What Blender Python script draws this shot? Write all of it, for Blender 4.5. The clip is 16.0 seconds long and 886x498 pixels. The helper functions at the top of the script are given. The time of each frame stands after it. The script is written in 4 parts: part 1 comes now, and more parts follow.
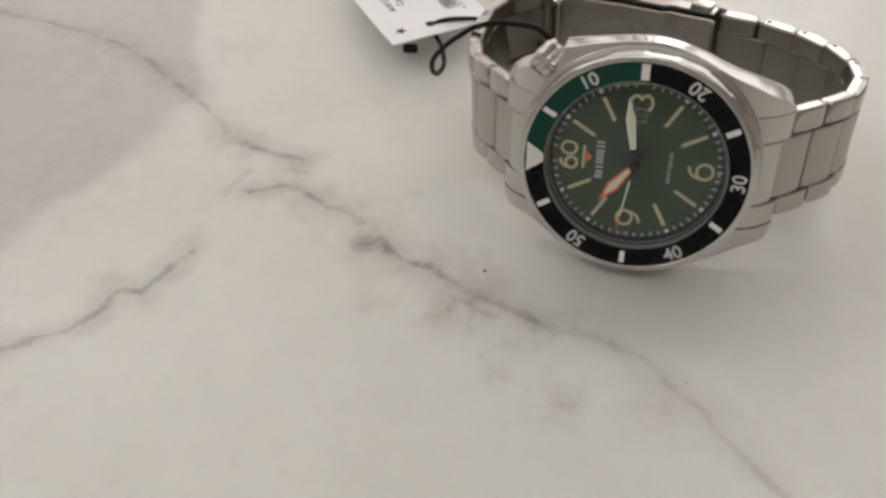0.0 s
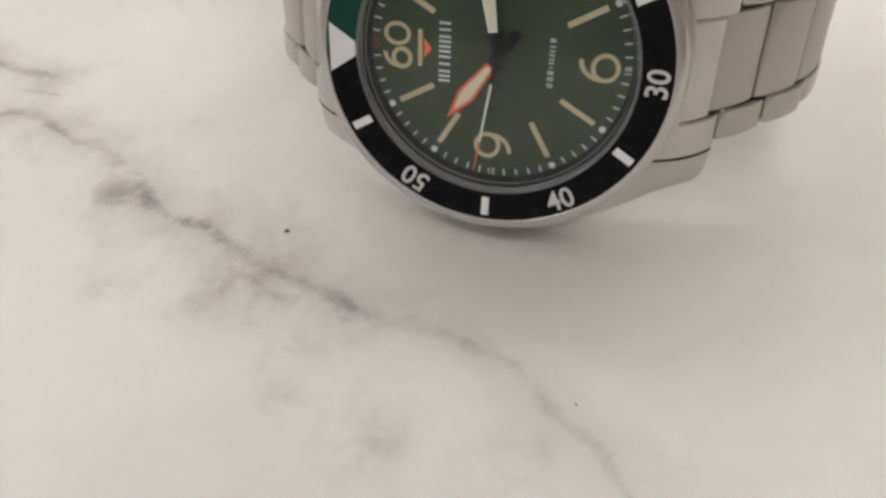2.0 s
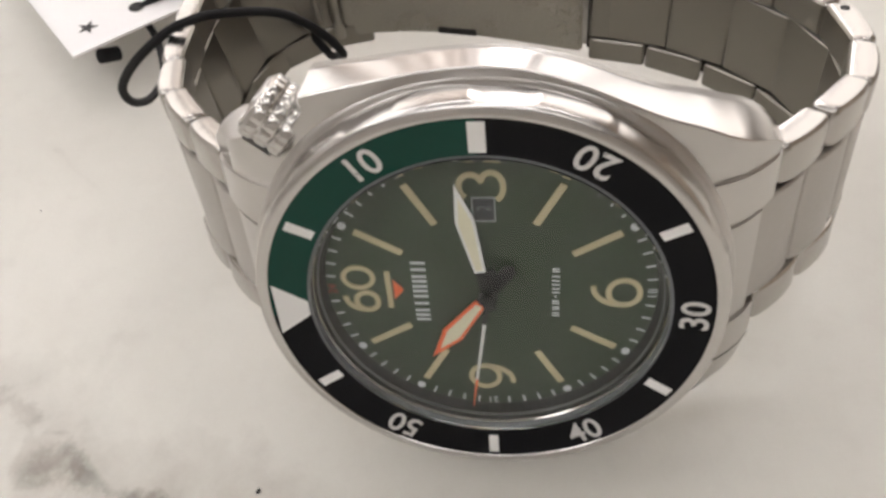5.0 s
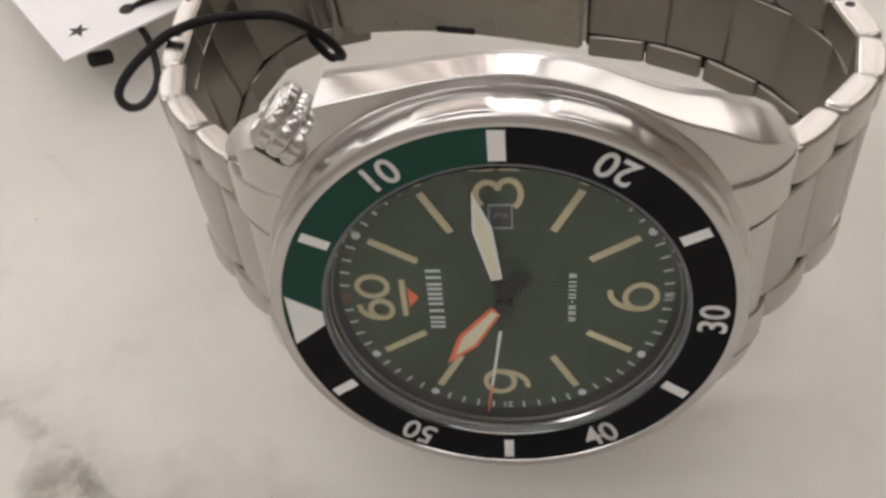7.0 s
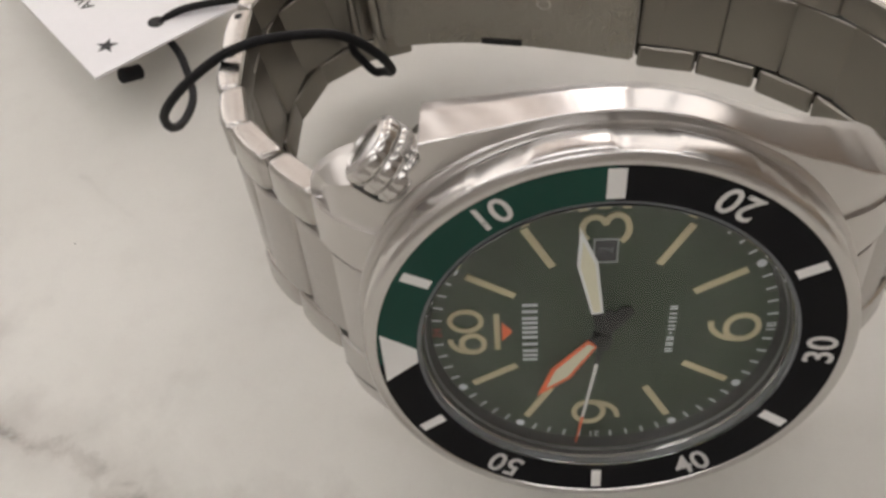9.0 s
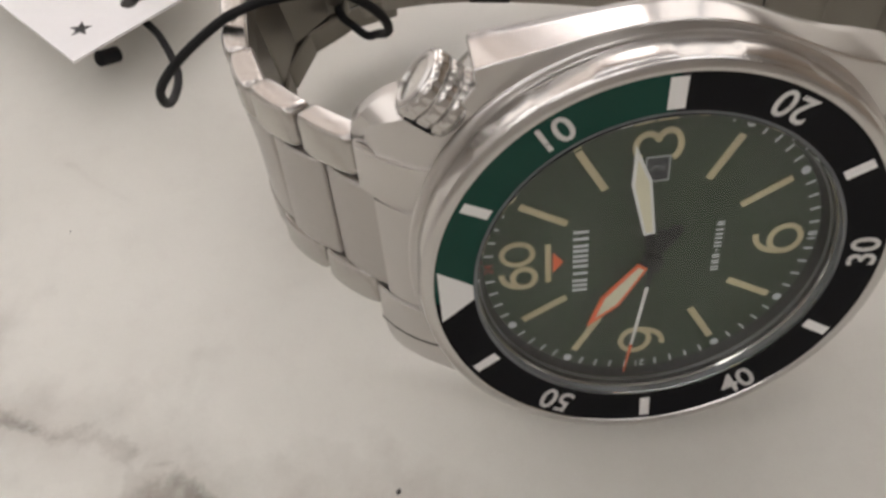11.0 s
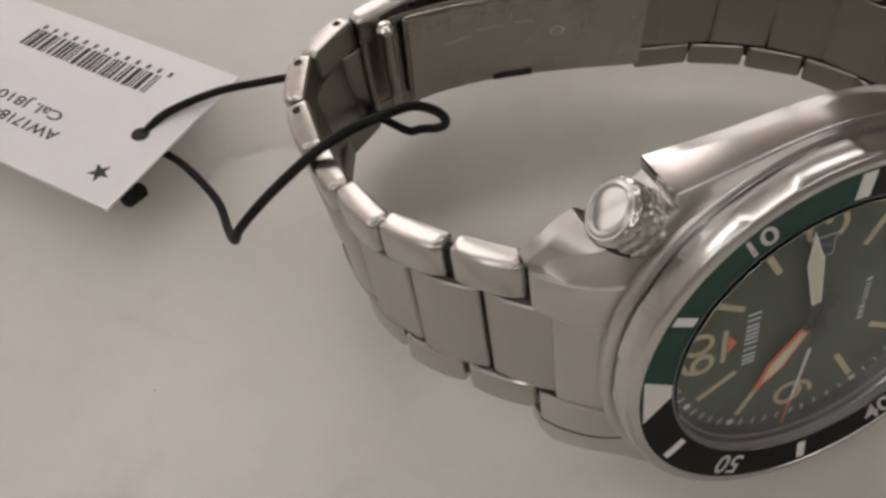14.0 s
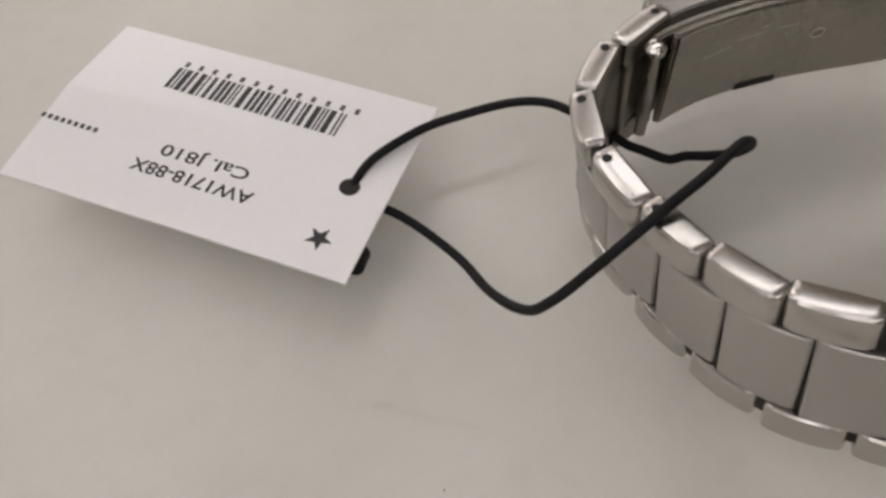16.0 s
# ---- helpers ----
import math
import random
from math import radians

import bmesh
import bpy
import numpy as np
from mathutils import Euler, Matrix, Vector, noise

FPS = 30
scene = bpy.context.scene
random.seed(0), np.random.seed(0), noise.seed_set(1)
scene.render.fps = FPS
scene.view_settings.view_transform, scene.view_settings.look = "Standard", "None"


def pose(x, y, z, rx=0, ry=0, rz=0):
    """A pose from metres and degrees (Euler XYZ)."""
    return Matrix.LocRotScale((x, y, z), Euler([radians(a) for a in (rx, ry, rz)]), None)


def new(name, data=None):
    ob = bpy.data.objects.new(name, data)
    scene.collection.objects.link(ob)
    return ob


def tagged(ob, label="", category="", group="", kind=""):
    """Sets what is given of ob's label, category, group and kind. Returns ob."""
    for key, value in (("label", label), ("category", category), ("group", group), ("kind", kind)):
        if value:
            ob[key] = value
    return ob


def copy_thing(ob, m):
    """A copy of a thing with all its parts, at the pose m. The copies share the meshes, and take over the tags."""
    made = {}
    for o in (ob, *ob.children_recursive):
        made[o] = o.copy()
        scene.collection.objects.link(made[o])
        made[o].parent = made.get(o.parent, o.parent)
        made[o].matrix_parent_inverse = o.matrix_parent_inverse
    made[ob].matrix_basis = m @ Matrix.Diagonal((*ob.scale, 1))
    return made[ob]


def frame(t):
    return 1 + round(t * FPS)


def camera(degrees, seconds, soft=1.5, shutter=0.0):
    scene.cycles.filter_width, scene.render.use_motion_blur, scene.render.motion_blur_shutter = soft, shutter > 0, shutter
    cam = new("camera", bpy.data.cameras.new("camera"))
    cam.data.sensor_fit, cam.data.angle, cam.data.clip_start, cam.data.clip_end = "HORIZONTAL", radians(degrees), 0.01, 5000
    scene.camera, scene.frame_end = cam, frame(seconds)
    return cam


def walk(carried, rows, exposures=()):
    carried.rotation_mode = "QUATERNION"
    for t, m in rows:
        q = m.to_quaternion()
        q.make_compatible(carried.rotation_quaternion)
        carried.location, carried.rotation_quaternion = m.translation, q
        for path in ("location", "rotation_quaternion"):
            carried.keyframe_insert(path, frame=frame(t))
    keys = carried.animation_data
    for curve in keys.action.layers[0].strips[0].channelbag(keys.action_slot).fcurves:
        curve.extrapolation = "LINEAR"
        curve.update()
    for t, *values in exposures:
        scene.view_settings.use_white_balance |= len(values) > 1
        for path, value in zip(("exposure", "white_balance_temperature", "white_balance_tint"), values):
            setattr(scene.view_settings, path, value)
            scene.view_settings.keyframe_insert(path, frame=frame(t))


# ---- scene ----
cam = camera(55.66, 16.0, soft=3.0)
ROWS = [
    (0, 0.00806, -0.11626, 0.11781, 45.421, 3.358, 17.597),
    (0.5, 0.00682, -0.10962, 0.11636, 45.334, 4.404, 17.941),
    (1, 0.00521, -0.10041, 0.10697, 44.502, 4.410, 16.752),
    (1.5, 0.01222, -0.08941, 0.09141, 44.480, 2.941, 16.041),
    (2, 0.01644, -0.07550, 0.07630, 43.420, 1.711, 15.130),
    (2.5, 0.01503, -0.06404, 0.06990, 43.949, 0.755, 13.596),
    (3, 0.01632, -0.05748, 0.06969, 44.745, 1.110, 12.824),
    (3.5, 0.01375, -0.04900, 0.07883, 42.367, 1.985, 10.171),
    (4, 0.00998, -0.04173, 0.08494, 39.887, 4.026, 7.942),
    (6.5, 0.00236, -0.03926, 0.08412, 37.238, 4.673, 3.800),
    (7, 0.00207, -0.03874, 0.08524, 37.130, 4.618, 3.461),
    (7.5, 0.00250, -0.03933, 0.08384, 37.151, 4.737, 3.411),
    (8, -0.00092, -0.03980, 0.08524, 37.130, 4.695, 3.233),
    (8.5, -0.00423, -0.03611, 0.08617, 36.945, 4.540, 2.849),
    (9, -0.00839, -0.03483, 0.08668, 36.213, 3.951, 1.519),
    (9.5, -0.01184, -0.03656, 0.08405, 36.306, 2.966, 0.487),
    (10, -0.01472, -0.03892, 0.08378, 36.218, 2.530, -0.817),
    (12.5, -0.02652, -0.03773, 0.08490, 35.449, 3.777, -11.713),
    (13, -0.03137, -0.03364, 0.08612, 35.649, 3.366, -13.784),
    (13.5, -0.03693, -0.03016, 0.08952, 35.812, 2.739, -16.485),
    (14, -0.04333, -0.02527, 0.09251, 35.404, 2.342, -19.110),
    (14.5, -0.04980, -0.01936, 0.09209, 35.337, 1.854, -20.826),
    (15, -0.05753, -0.01155, 0.08960, 34.905, 1.435, -22.526),
    (15.5, -0.06483, -0.00397, 0.09283, 33.992, 1.615, -24.595),
    (16, -0.07587, 0.00605, 0.08896, 32.700, 1.161, -26.493),
]
EXPOSURES = [(0, -0.48, 6400, 11.5), (1, -0.48, 6400, 12), (2, -0.15, 6350, 12.5), (2.5, 0.02, 6250, 13), (3, 0.2, 6150, 13.5), (3.5, 0.23, 6250, 13), (4, 0.15, 6400, 13), (6.5, -0.23, 6500, 14), (8.5, -0.35, 6500, 13.5), (10, -0.31, 6500, 14), (12.5, -0.42, 6500, 14), (13, -0.5, 6450, 14), (14, -0.83, 6600, 14), (14.5, -0.83, 6600, 14), (15, -0.7, 6600, 14), (16, -0.72, 6500, 14.5)]
walk(cam, [(t, pose(x, y, z, rx, ry, rz)) for t, x, y, z, rx, ry, rz in ROWS], EXPOSURES)

# ---- world and lights ----
world = bpy.data.worlds.new("room_air")
world.use_nodes = True
world.node_tree.nodes["Background"].inputs[0].default_value = (0.75, 0.8, 0.9, 1)
world.node_tree.nodes["Background"].inputs[1].default_value = 0.05
scene.world = world
PANEL_GLOW = 6.3
WINDOW_GLOW = 4.0
FACADE_GLOW = 1.7


# ---- helpers of this scene ----
MM = 0.001


def obj(name, bm, mat, label="", smooth=True, angle=32):
    """A mesh object from a bmesh in millimetres."""
    bmesh.ops.scale(bm, vec=(MM, MM, MM), verts=bm.verts)
    bmesh.ops.recalc_face_normals(bm, faces=bm.faces)
    me = bpy.data.meshes.new(name)
    bm.to_mesh(me)
    bm.free()
    me.materials.append(mat)
    if smooth:
        me.shade_smooth()
        me.set_sharp_from_angle(angle=radians(angle))
    ob = new(name, me)
    if label:
        tagged(ob, label)
    return ob


def part(name, bm, mat, parent, label="", smooth=True, at=None, angle=32):
    ob = obj(name, bm, mat, label, smooth, angle)
    ob.parent = parent
    if at is not None:
        ob.matrix_basis = at
    return ob


def again(name, ob, parent, at, label=""):
    """Another part on the same mesh."""
    two = new(name, ob.data)
    two.parent = parent
    two.matrix_basis = at
    if label:
        tagged(two, label)
    return two


def place(x, y, z, turn=0.0):
    """A part's pose in millimetres, turned clockwise from twelve o'clock."""
    return Matrix.Translation((x * MM, y * MM, z * MM)) @ Matrix.Rotation(radians(-turn), 4, "Z")


def lathe(profile, steps=128, closed=True):
    bm = bmesh.new()
    rings = []
    for r, z in profile:
        if r < 1e-6:
            rings.append([bm.verts.new((0, 0, z))])
        else:
            rings.append([bm.verts.new((r * math.sin(2 * math.pi * k / steps), r * math.cos(2 * math.pi * k / steps), z)) for k in range(steps)])
    pairs = list(zip(rings, rings[1:] + rings[:1])) if closed else list(zip(rings, rings[1:]))
    for a, b in pairs:
        if len(a) == 1 and len(b) == 1:
            continue
        for k in range(steps):
            j = (k + 1) % steps
            if len(a) == 1:
                bm.faces.new((a[0], b[j], b[k]))
            elif len(b) == 1:
                bm.faces.new((a[k], a[j], b[0]))
            else:
                bm.faces.new((a[k], a[j], b[j], b[k]))
    return bm


def sector(r0, r1, a0, a1, low, z_in, z_out, steps=48):
    """A piece of a shallow cone ring, angles in degrees clockwise from twelve."""
    bm = bmesh.new()
    cols = []
    for k in range(steps + 1):
        a = radians(a0 + (a1 - a0) * k / steps)
        s, c = math.sin(a), math.cos(a)
        cols.append([bm.verts.new((r * s, r * c, z)) for r, z in ((r0, low), (r1, low), (r1, z_out), (r0, z_in))])
    for p, q in zip(cols, cols[1:]):
        for i in range(4):
            j = (i + 1) % 4
            bm.faces.new((p[i], p[j], q[j], q[i]))
    bm.faces.new(cols[0])
    bm.faces.new(cols[-1][::-1])
    return bm


def prism(points, z0, z1, bevel=0.0, segments=1):
    bm = bmesh.new()
    low = [bm.verts.new((x, y, z0)) for x, y in points]
    top = [bm.verts.new((x, y, z1)) for x, y in points]
    n = len(points)
    bm.faces.new(low[::-1])
    bm.faces.new(top)
    for i in range(n):
        bm.faces.new((low[i], low[(i + 1) % n], top[(i + 1) % n], top[i]))
    if bevel:
        bmesh.ops.recalc_face_normals(bm, faces=bm.faces)
        bmesh.ops.bevel(bm, geom=list(bm.edges), offset=bevel, segments=segments, affect="EDGES", profile=0.6)
    return bm


def block(x0, x1, y0, y1, z0, z1, bevel=0.0, segments=1):
    return prism([(x0, y0), (x1, y0), (x1, y1), (x0, y1)], z0, z1, bevel, segments)


def stroke(points, width, z0, z1, loop=False):
    """A flat ribbon of even width along a line in the dial's plane."""
    pts = [Vector((x, y)) for x, y in points]
    n = len(pts)
    left, right = [], []
    for i in range(n):
        a = pts[(i - 1) % n] if loop or i else pts[i]
        b = pts[(i + 1) % n] if loop or i < n - 1 else pts[i]
        t = (b - a).normalized()
        s = Vector((-t.y, t.x)) * width / 2
        left.append(pts[i] + s)
        right.append(pts[i] - s)
    bm = bmesh.new()
    rows = [[bm.verts.new((*left[i], z0)), bm.verts.new((*right[i], z0)), bm.verts.new((*right[i], z1)), bm.verts.new((*left[i], z1))] for i in range(n)]
    for p, q in zip(rows, rows[1:] + (rows[:1] if loop else [])):
        for i in range(4):
            j = (i + 1) % 4
            bm.faces.new((p[i], p[j], q[j], q[i]))
    if not loop:
        bm.faces.new(rows[0])
        bm.faces.new(rows[-1][::-1])
    return bm


def arc(cx, cy, rx, ry, a0, a1, steps=28):
    return [(cx + rx * math.cos(radians(a0 + (a1 - a0) * k / steps)), cy + ry * math.sin(radians(a0 + (a1 - a0) * k / steps))) for k in range(steps + 1)]


def join(*bms):
    out = bmesh.new()
    for b in bms:
        me = bpy.data.meshes.new("piece")
        b.to_mesh(me)
        b.free()
        out.from_mesh(me)
        bpy.data.meshes.remove(me)
    return out


def letters(text, size, bold=0.0, depth=0.06, wide=1.0, span=0.0):
    """Writing in the built-in font, centred, in millimetres."""
    cu = bpy.data.curves.new("writing", "FONT")
    cu.body, cu.size, cu.extrude, cu.offset = text, size, depth / 2, bold
    cu.resolution_u = 4
    ob = new("writing", cu)
    me = bpy.data.meshes.new_from_object(ob.evaluated_get(bpy.context.evaluated_depsgraph_get()))
    bm = bmesh.new()
    bm.from_mesh(me)
    bpy.data.objects.remove(ob)
    bpy.data.meshes.remove(me)
    xs, ys = [v.co.x for v in bm.verts], [v.co.y for v in bm.verts]
    if span:
        wide = span / (max(xs) - min(xs))
    mid = Vector(((min(xs) + max(xs)) / 2, (min(ys) + max(ys)) / 2, 0))
    for v in bm.verts:
        v.co -= mid
        v.co.x *= wide
    return bm


def tube(points, radius, sides=10, fine=8):
    """A round cord through points, in millimetres, with rounded ends."""
    pts = [Vector(p) for p in points]
    ext = [2 * pts[0] - pts[1]] + pts + [2 * pts[-1] - pts[-2]]
    line = []
    for i in range(1, len(ext) - 2):
        p0, p1, p2, p3 = ext[i - 1 : i + 3]
        for k in range(fine):
            t = k / fine
            line.append(0.5 * (2 * p1 + (p2 - p0) * t + (2 * p0 - 5 * p1 + 4 * p2 - p3) * t**2 + (3 * p1 - p0 - 3 * p2 + p3) * t**3))
    line.append(pts[-1])
    bm = bmesh.new()
    side = Vector((0.3, 0.2, 1)).normalized()
    rings = []
    for i, p in enumerate(line):
        t = (line[min(i + 1, len(line) - 1)] - line[max(i - 1, 0)]).normalized()
        side = (side - t * side.dot(t)).normalized()
        other = t.cross(side)
        r = radius * (0.6 if i in (0, len(line) - 1) else 1.0)
        rings.append([bm.verts.new(p + r * (math.cos(2 * math.pi * k / sides) * side + math.sin(2 * math.pi * k / sides) * other)) for k in range(sides)])
    for a, b in zip(rings, rings[1:]):
        for k in range(sides):
            j = (k + 1) % sides
            bm.faces.new((a[k], a[j], b[j], b[k]))
    bm.faces.new(rings[0][::-1])
    bm.faces.new(rings[-1])
    return bm


# ---- materials ----
class Nodes:
    """A short way to write a node material."""

    def __init__(self, name):
        self.mat = bpy.data.materials.new(name)
        self.mat.use_nodes = True
        self.tree = self.mat.node_tree
        self.bsdf = self.tree.nodes["Principled BSDF"]
        self.coords = self.tree.nodes.new("ShaderNodeTexCoord")

    def link(self, a, b):
        self.tree.links.new(a, b)

    def add(self, kind, **values):
        node = self.tree.nodes.new(kind)
        for key, value in values.items():
            node.inputs[key.replace("_", " ")].default_value = value
        return node

    def noise(self, scale, detail=4.0, rough=0.55, stretch=(1, 1, 1)):
        m = self.add("ShaderNodeMapping", Scale=stretch)
        self.link(self.coords.outputs["Object"], m.inputs["Vector"])
        n = self.add("ShaderNodeTexNoise", Scale=scale, Detail=detail, Roughness=rough)
        self.link(m.outputs[0], n.inputs["Vector"])
        return n.outputs["Fac"]

    def remap(self, value, a, b, c, d):
        n = self.add("ShaderNodeMapRange")
        n.inputs[1].default_value, n.inputs[2].default_value, n.inputs[3].default_value, n.inputs[4].default_value = a, b, c, d
        self.link(value, n.inputs[0])
        return n.outputs[0]

    def math(self, how, a, b):
        n = self.tree.nodes.new("ShaderNodeMath")
        n.operation = how
        for i, v in enumerate((a, b)):
            if isinstance(v, (int, float)):
                n.inputs[i].default_value = v
            else:
                self.link(v, n.inputs[i])
        return n.outputs[0]

    def mix(self, fac, a, b):
        n = self.tree.nodes.new("ShaderNodeMix")
        n.data_type = "RGBA"
        for sock, v in ((n.inputs[0], fac), (n.inputs[6], a), (n.inputs[7], b)):
            if isinstance(v, (int, float)):
                sock.default_value = v
            elif isinstance(v, tuple):
                sock.default_value = (*v, 1)
            else:
                self.link(v, sock)
        return n.outputs[2]

    def set(self, name, v):
        if isinstance(v, (int, float)):
            self.bsdf.inputs[name].default_value = v
        elif isinstance(v, tuple):
            self.bsdf.inputs[name].default_value = (*v, 1)
        else:
            self.link(v, self.bsdf.inputs[name])
        return self

    def bump(self, height, strength, distance):
        n = self.add("ShaderNodeBump", Strength=strength, Distance=distance)
        self.link(height, n.inputs["Height"])
        self.link(n.outputs[0], self.bsdf.inputs["Normal"])
        return self


def steel(name, rough, brushed=(1, 1, 1), spread=0.1, relief=0.0, base=(0.54, 0.52, 0.495), blotch=0.07):
    m = Nodes(name)
    grain = m.noise(9000, 3, 0.6, brushed)
    smear = m.noise(130, 3)
    m.set("Metallic", 1.0)
    m.set("Base Color", m.mix(smear, tuple(c * 0.88 for c in base), base))
    m.set("Roughness", m.math("ADD", m.remap(grain, 0.3, 0.7, rough - spread / 2, rough + spread / 2), m.remap(smear, 0.35, 0.75, 0, blotch)))
    if relief:
        m.bump(grain, relief, 0.00002)
    return m.mat


def paint(name, colour, rough, var=0.12, scale=400.0, metal=0.0, coat=0.0, gloss=0.5):
    m = Nodes(name)
    f = m.noise(scale, 4)
    m.set("Base Color", m.mix(f, tuple(c * (1 - var) for c in colour), tuple(min(1, c * (1 + var)) for c in colour)))
    m.set("Roughness", m.remap(m.noise(scale * 3, 3), 0.3, 0.7, rough * 0.85, min(1, rough * 1.15)))
    m.set("Metallic", metal)
    m.set("Coat Weight", coat)
    m.set("Specular IOR Level", gloss)
    return m.mat


STEEL_LINK = steel("brushed_steel", 0.34, (1, 0.05, 1), 0.16, 0.10, (0.5, 0.481, 0.46))
STEEL_SIDE = steel("satin_steel_edge", 0.2, (1, 0.05, 1), 0.06, 0.02, (0.52, 0.5, 0.475), 0.05)
STEEL_CASE = steel("brushed_case_steel", 0.3, (1, 0.2, 1), 0.0, 0.0, (0.61, 0.592, 0.572), 0.0)
STEEL_SHINE = steel("polished_steel", 0.13, (1, 1, 1), 0.02, 0, (0.62, 0.605, 0.58), 0.015)
STEEL_FLANK = steel("polished_flank_steel", 0.16, (1, 1, 0.2), 0.02, 0, (0.62, 0.605, 0.59), 0.02)
STEEL_BEZEL = steel("satin_bezel_steel", 0.2, (1, 1, 1), 0.0, 0, (0.62, 0.605, 0.585), 0.01)
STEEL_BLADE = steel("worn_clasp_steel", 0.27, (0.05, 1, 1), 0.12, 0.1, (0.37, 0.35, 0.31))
# darker steel for the link insides, standing in for dim reflections
STEEL_INNER = steel("dimmed_inner_steel", 0.36, (1, 0.2, 1), 0.05, 0.03, (0.29, 0.272, 0.24))
STEEL_FLANGE = steel("grey_flange_steel", 0.34, (1, 1, 1), 0.0, 0, (0.33, 0.34, 0.35), 0.0)
# near-black filler for narrow gaps, standing in for their shade
GAP_SHADE = steel("gap_shade_steel", 0.5, (1, 1, 1), 0.05, 0, (0.05, 0.047, 0.043))
STEEL_DARK = steel("dark_rehaut_steel", 0.3, (1, 1, 1), 0.05, 0, (0.06, 0.064, 0.066))
INSERT_BLACK = paint("black_insert_enamel", (0.0028, 0.003, 0.0045), 0.18, 0.2, gloss=0.12)
INK_SILVER = paint("silvery_numeral_print", (0.62, 0.62, 0.61), 0.3, 0.04, metal=0.45)
INK_WHITE = paint("white_print", (0.78, 0.78, 0.76), 0.45, 0.04)
LUME = paint("cream_lume", (0.56, 0.49, 0.30), 0.6, 0.06, 1500)
LUME_HAND = paint("pale_hand_lume", (0.74, 0.70, 0.52), 0.6, 0.05, 1500)
PRINT_GREY = paint("pale_grey_print", (0.68, 0.71, 0.73), 0.5, 0.05)
ORANGE = paint("orange_lacquer", (0.85, 0.16, 0.05), 0.4, 0.06)
HAND_BLACK = paint("black_hand_lacquer", (0.006, 0.0065, 0.0065), 0.45, 0.2, gloss=0.2)
HAND_WHITE = paint("white_hand_lacquer", (0.8, 0.8, 0.77), 0.35, 0.04)
DATE_GREY = paint("dim_date_print", (0.15, 0.165, 0.17), 0.5, 0.05)
DATE_DARK = paint("dark_date_disc", (0.015, 0.017, 0.02), 0.5, 0.2)
SLOT_DARK = paint("dark_recess", (0.01, 0.009, 0.008), 0.7, 0.2)
INK_BLACK = paint("black_print", (0.018, 0.018, 0.02), 0.55, 0.15)
MARK_DARK = paint("dark_grey_print", (0.07, 0.07, 0.075), 0.5, 0.1)
MARK_GREY = paint("soft_grey_print", (0.33, 0.36, 0.35), 0.5, 0.05)
GASKET = paint("grey_gasket", (0.17, 0.18, 0.19), 0.35, 0.05)
RED_DARK = paint("dark_red_print", (0.33, 0.05, 0.03), 0.5, 0.1)
CORD_BLACK = Nodes("black_elastic_cord")
CORD_BLACK.set("Base Color", (0.006, 0.006, 0.007)).set("Roughness", 0.7).set("Specular IOR Level", 0.3)
CORD_BLACK.bump(CORD_BLACK.noise(2600, 2), 0.5, 0.0001)
CORD_BLACK = CORD_BLACK.mat

m = Nodes("white_card")
m.set("Base Color", m.mix(m.noise(900, 5), (0.86, 0.85, 0.86), (0.91, 0.90, 0.91)))
m.set("Roughness", m.remap(m.noise(500, 4), 0.3, 0.7, 0.28, 0.38))
m.bump(m.noise(2500, 4), 0.12, 0.00004)
CARD = m.mat

# olive dial with a fine sunray grain
m = Nodes("olive_sunray_dial")
sep = m.add("ShaderNodeSeparateXYZ")
m.link(m.coords.outputs["Object"], sep.inputs[0])
angle = m.math("ARCTAN2", sep.outputs[0], sep.outputs[1])
comb = m.add("ShaderNodeCombineXYZ")
m.link(angle, comb.inputs[0])
ray = m.add("ShaderNodeTexNoise", Scale=26.0, Detail=5.0, Roughness=0.7)
m.link(comb.outputs[0], ray.inputs["Vector"])
m.set("Base Color", m.mix(ray.outputs["Fac"], (0.0185, 0.036, 0.0155), (0.028, 0.052, 0.0235)))
m.set("Metallic", 0.36)
m.set("Anisotropic", 0.3)
swirl = m.tree.nodes.new("ShaderNodeTangent")
swirl.direction_type, swirl.axis = "RADIAL", "Z"
m.link(swirl.outputs[0], m.bsdf.inputs["Tangent"])
m.set("Roughness", 0.43)
DIAL = m.mat

m = Nodes("green_insert_enamel")
m.set("Base Color", m.mix(m.noise(60, 2), (0.0035, 0.047, 0.033), (0.0045, 0.054, 0.038)))
m.set("Metallic", 0.15).set("Roughness", 0.26).set("Specular IOR Level", 0.25).set("Anisotropic", 0.5)
swirl = m.tree.nodes.new("ShaderNodeTangent")
swirl.direction_type, swirl.axis = "RADIAL", "Z"
m.link(swirl.outputs[0], m.bsdf.inputs["Tangent"])
INSERT_GREEN = m.mat

m = Nodes("sapphire_crystal")
m.set("Base Color", (0.97, 0.985, 0.98)).set("Roughness", 0.0).set("Transmission Weight", 1.0)
m.bsdf.inputs["IOR"].default_value = 1.36
GLASS = m.mat

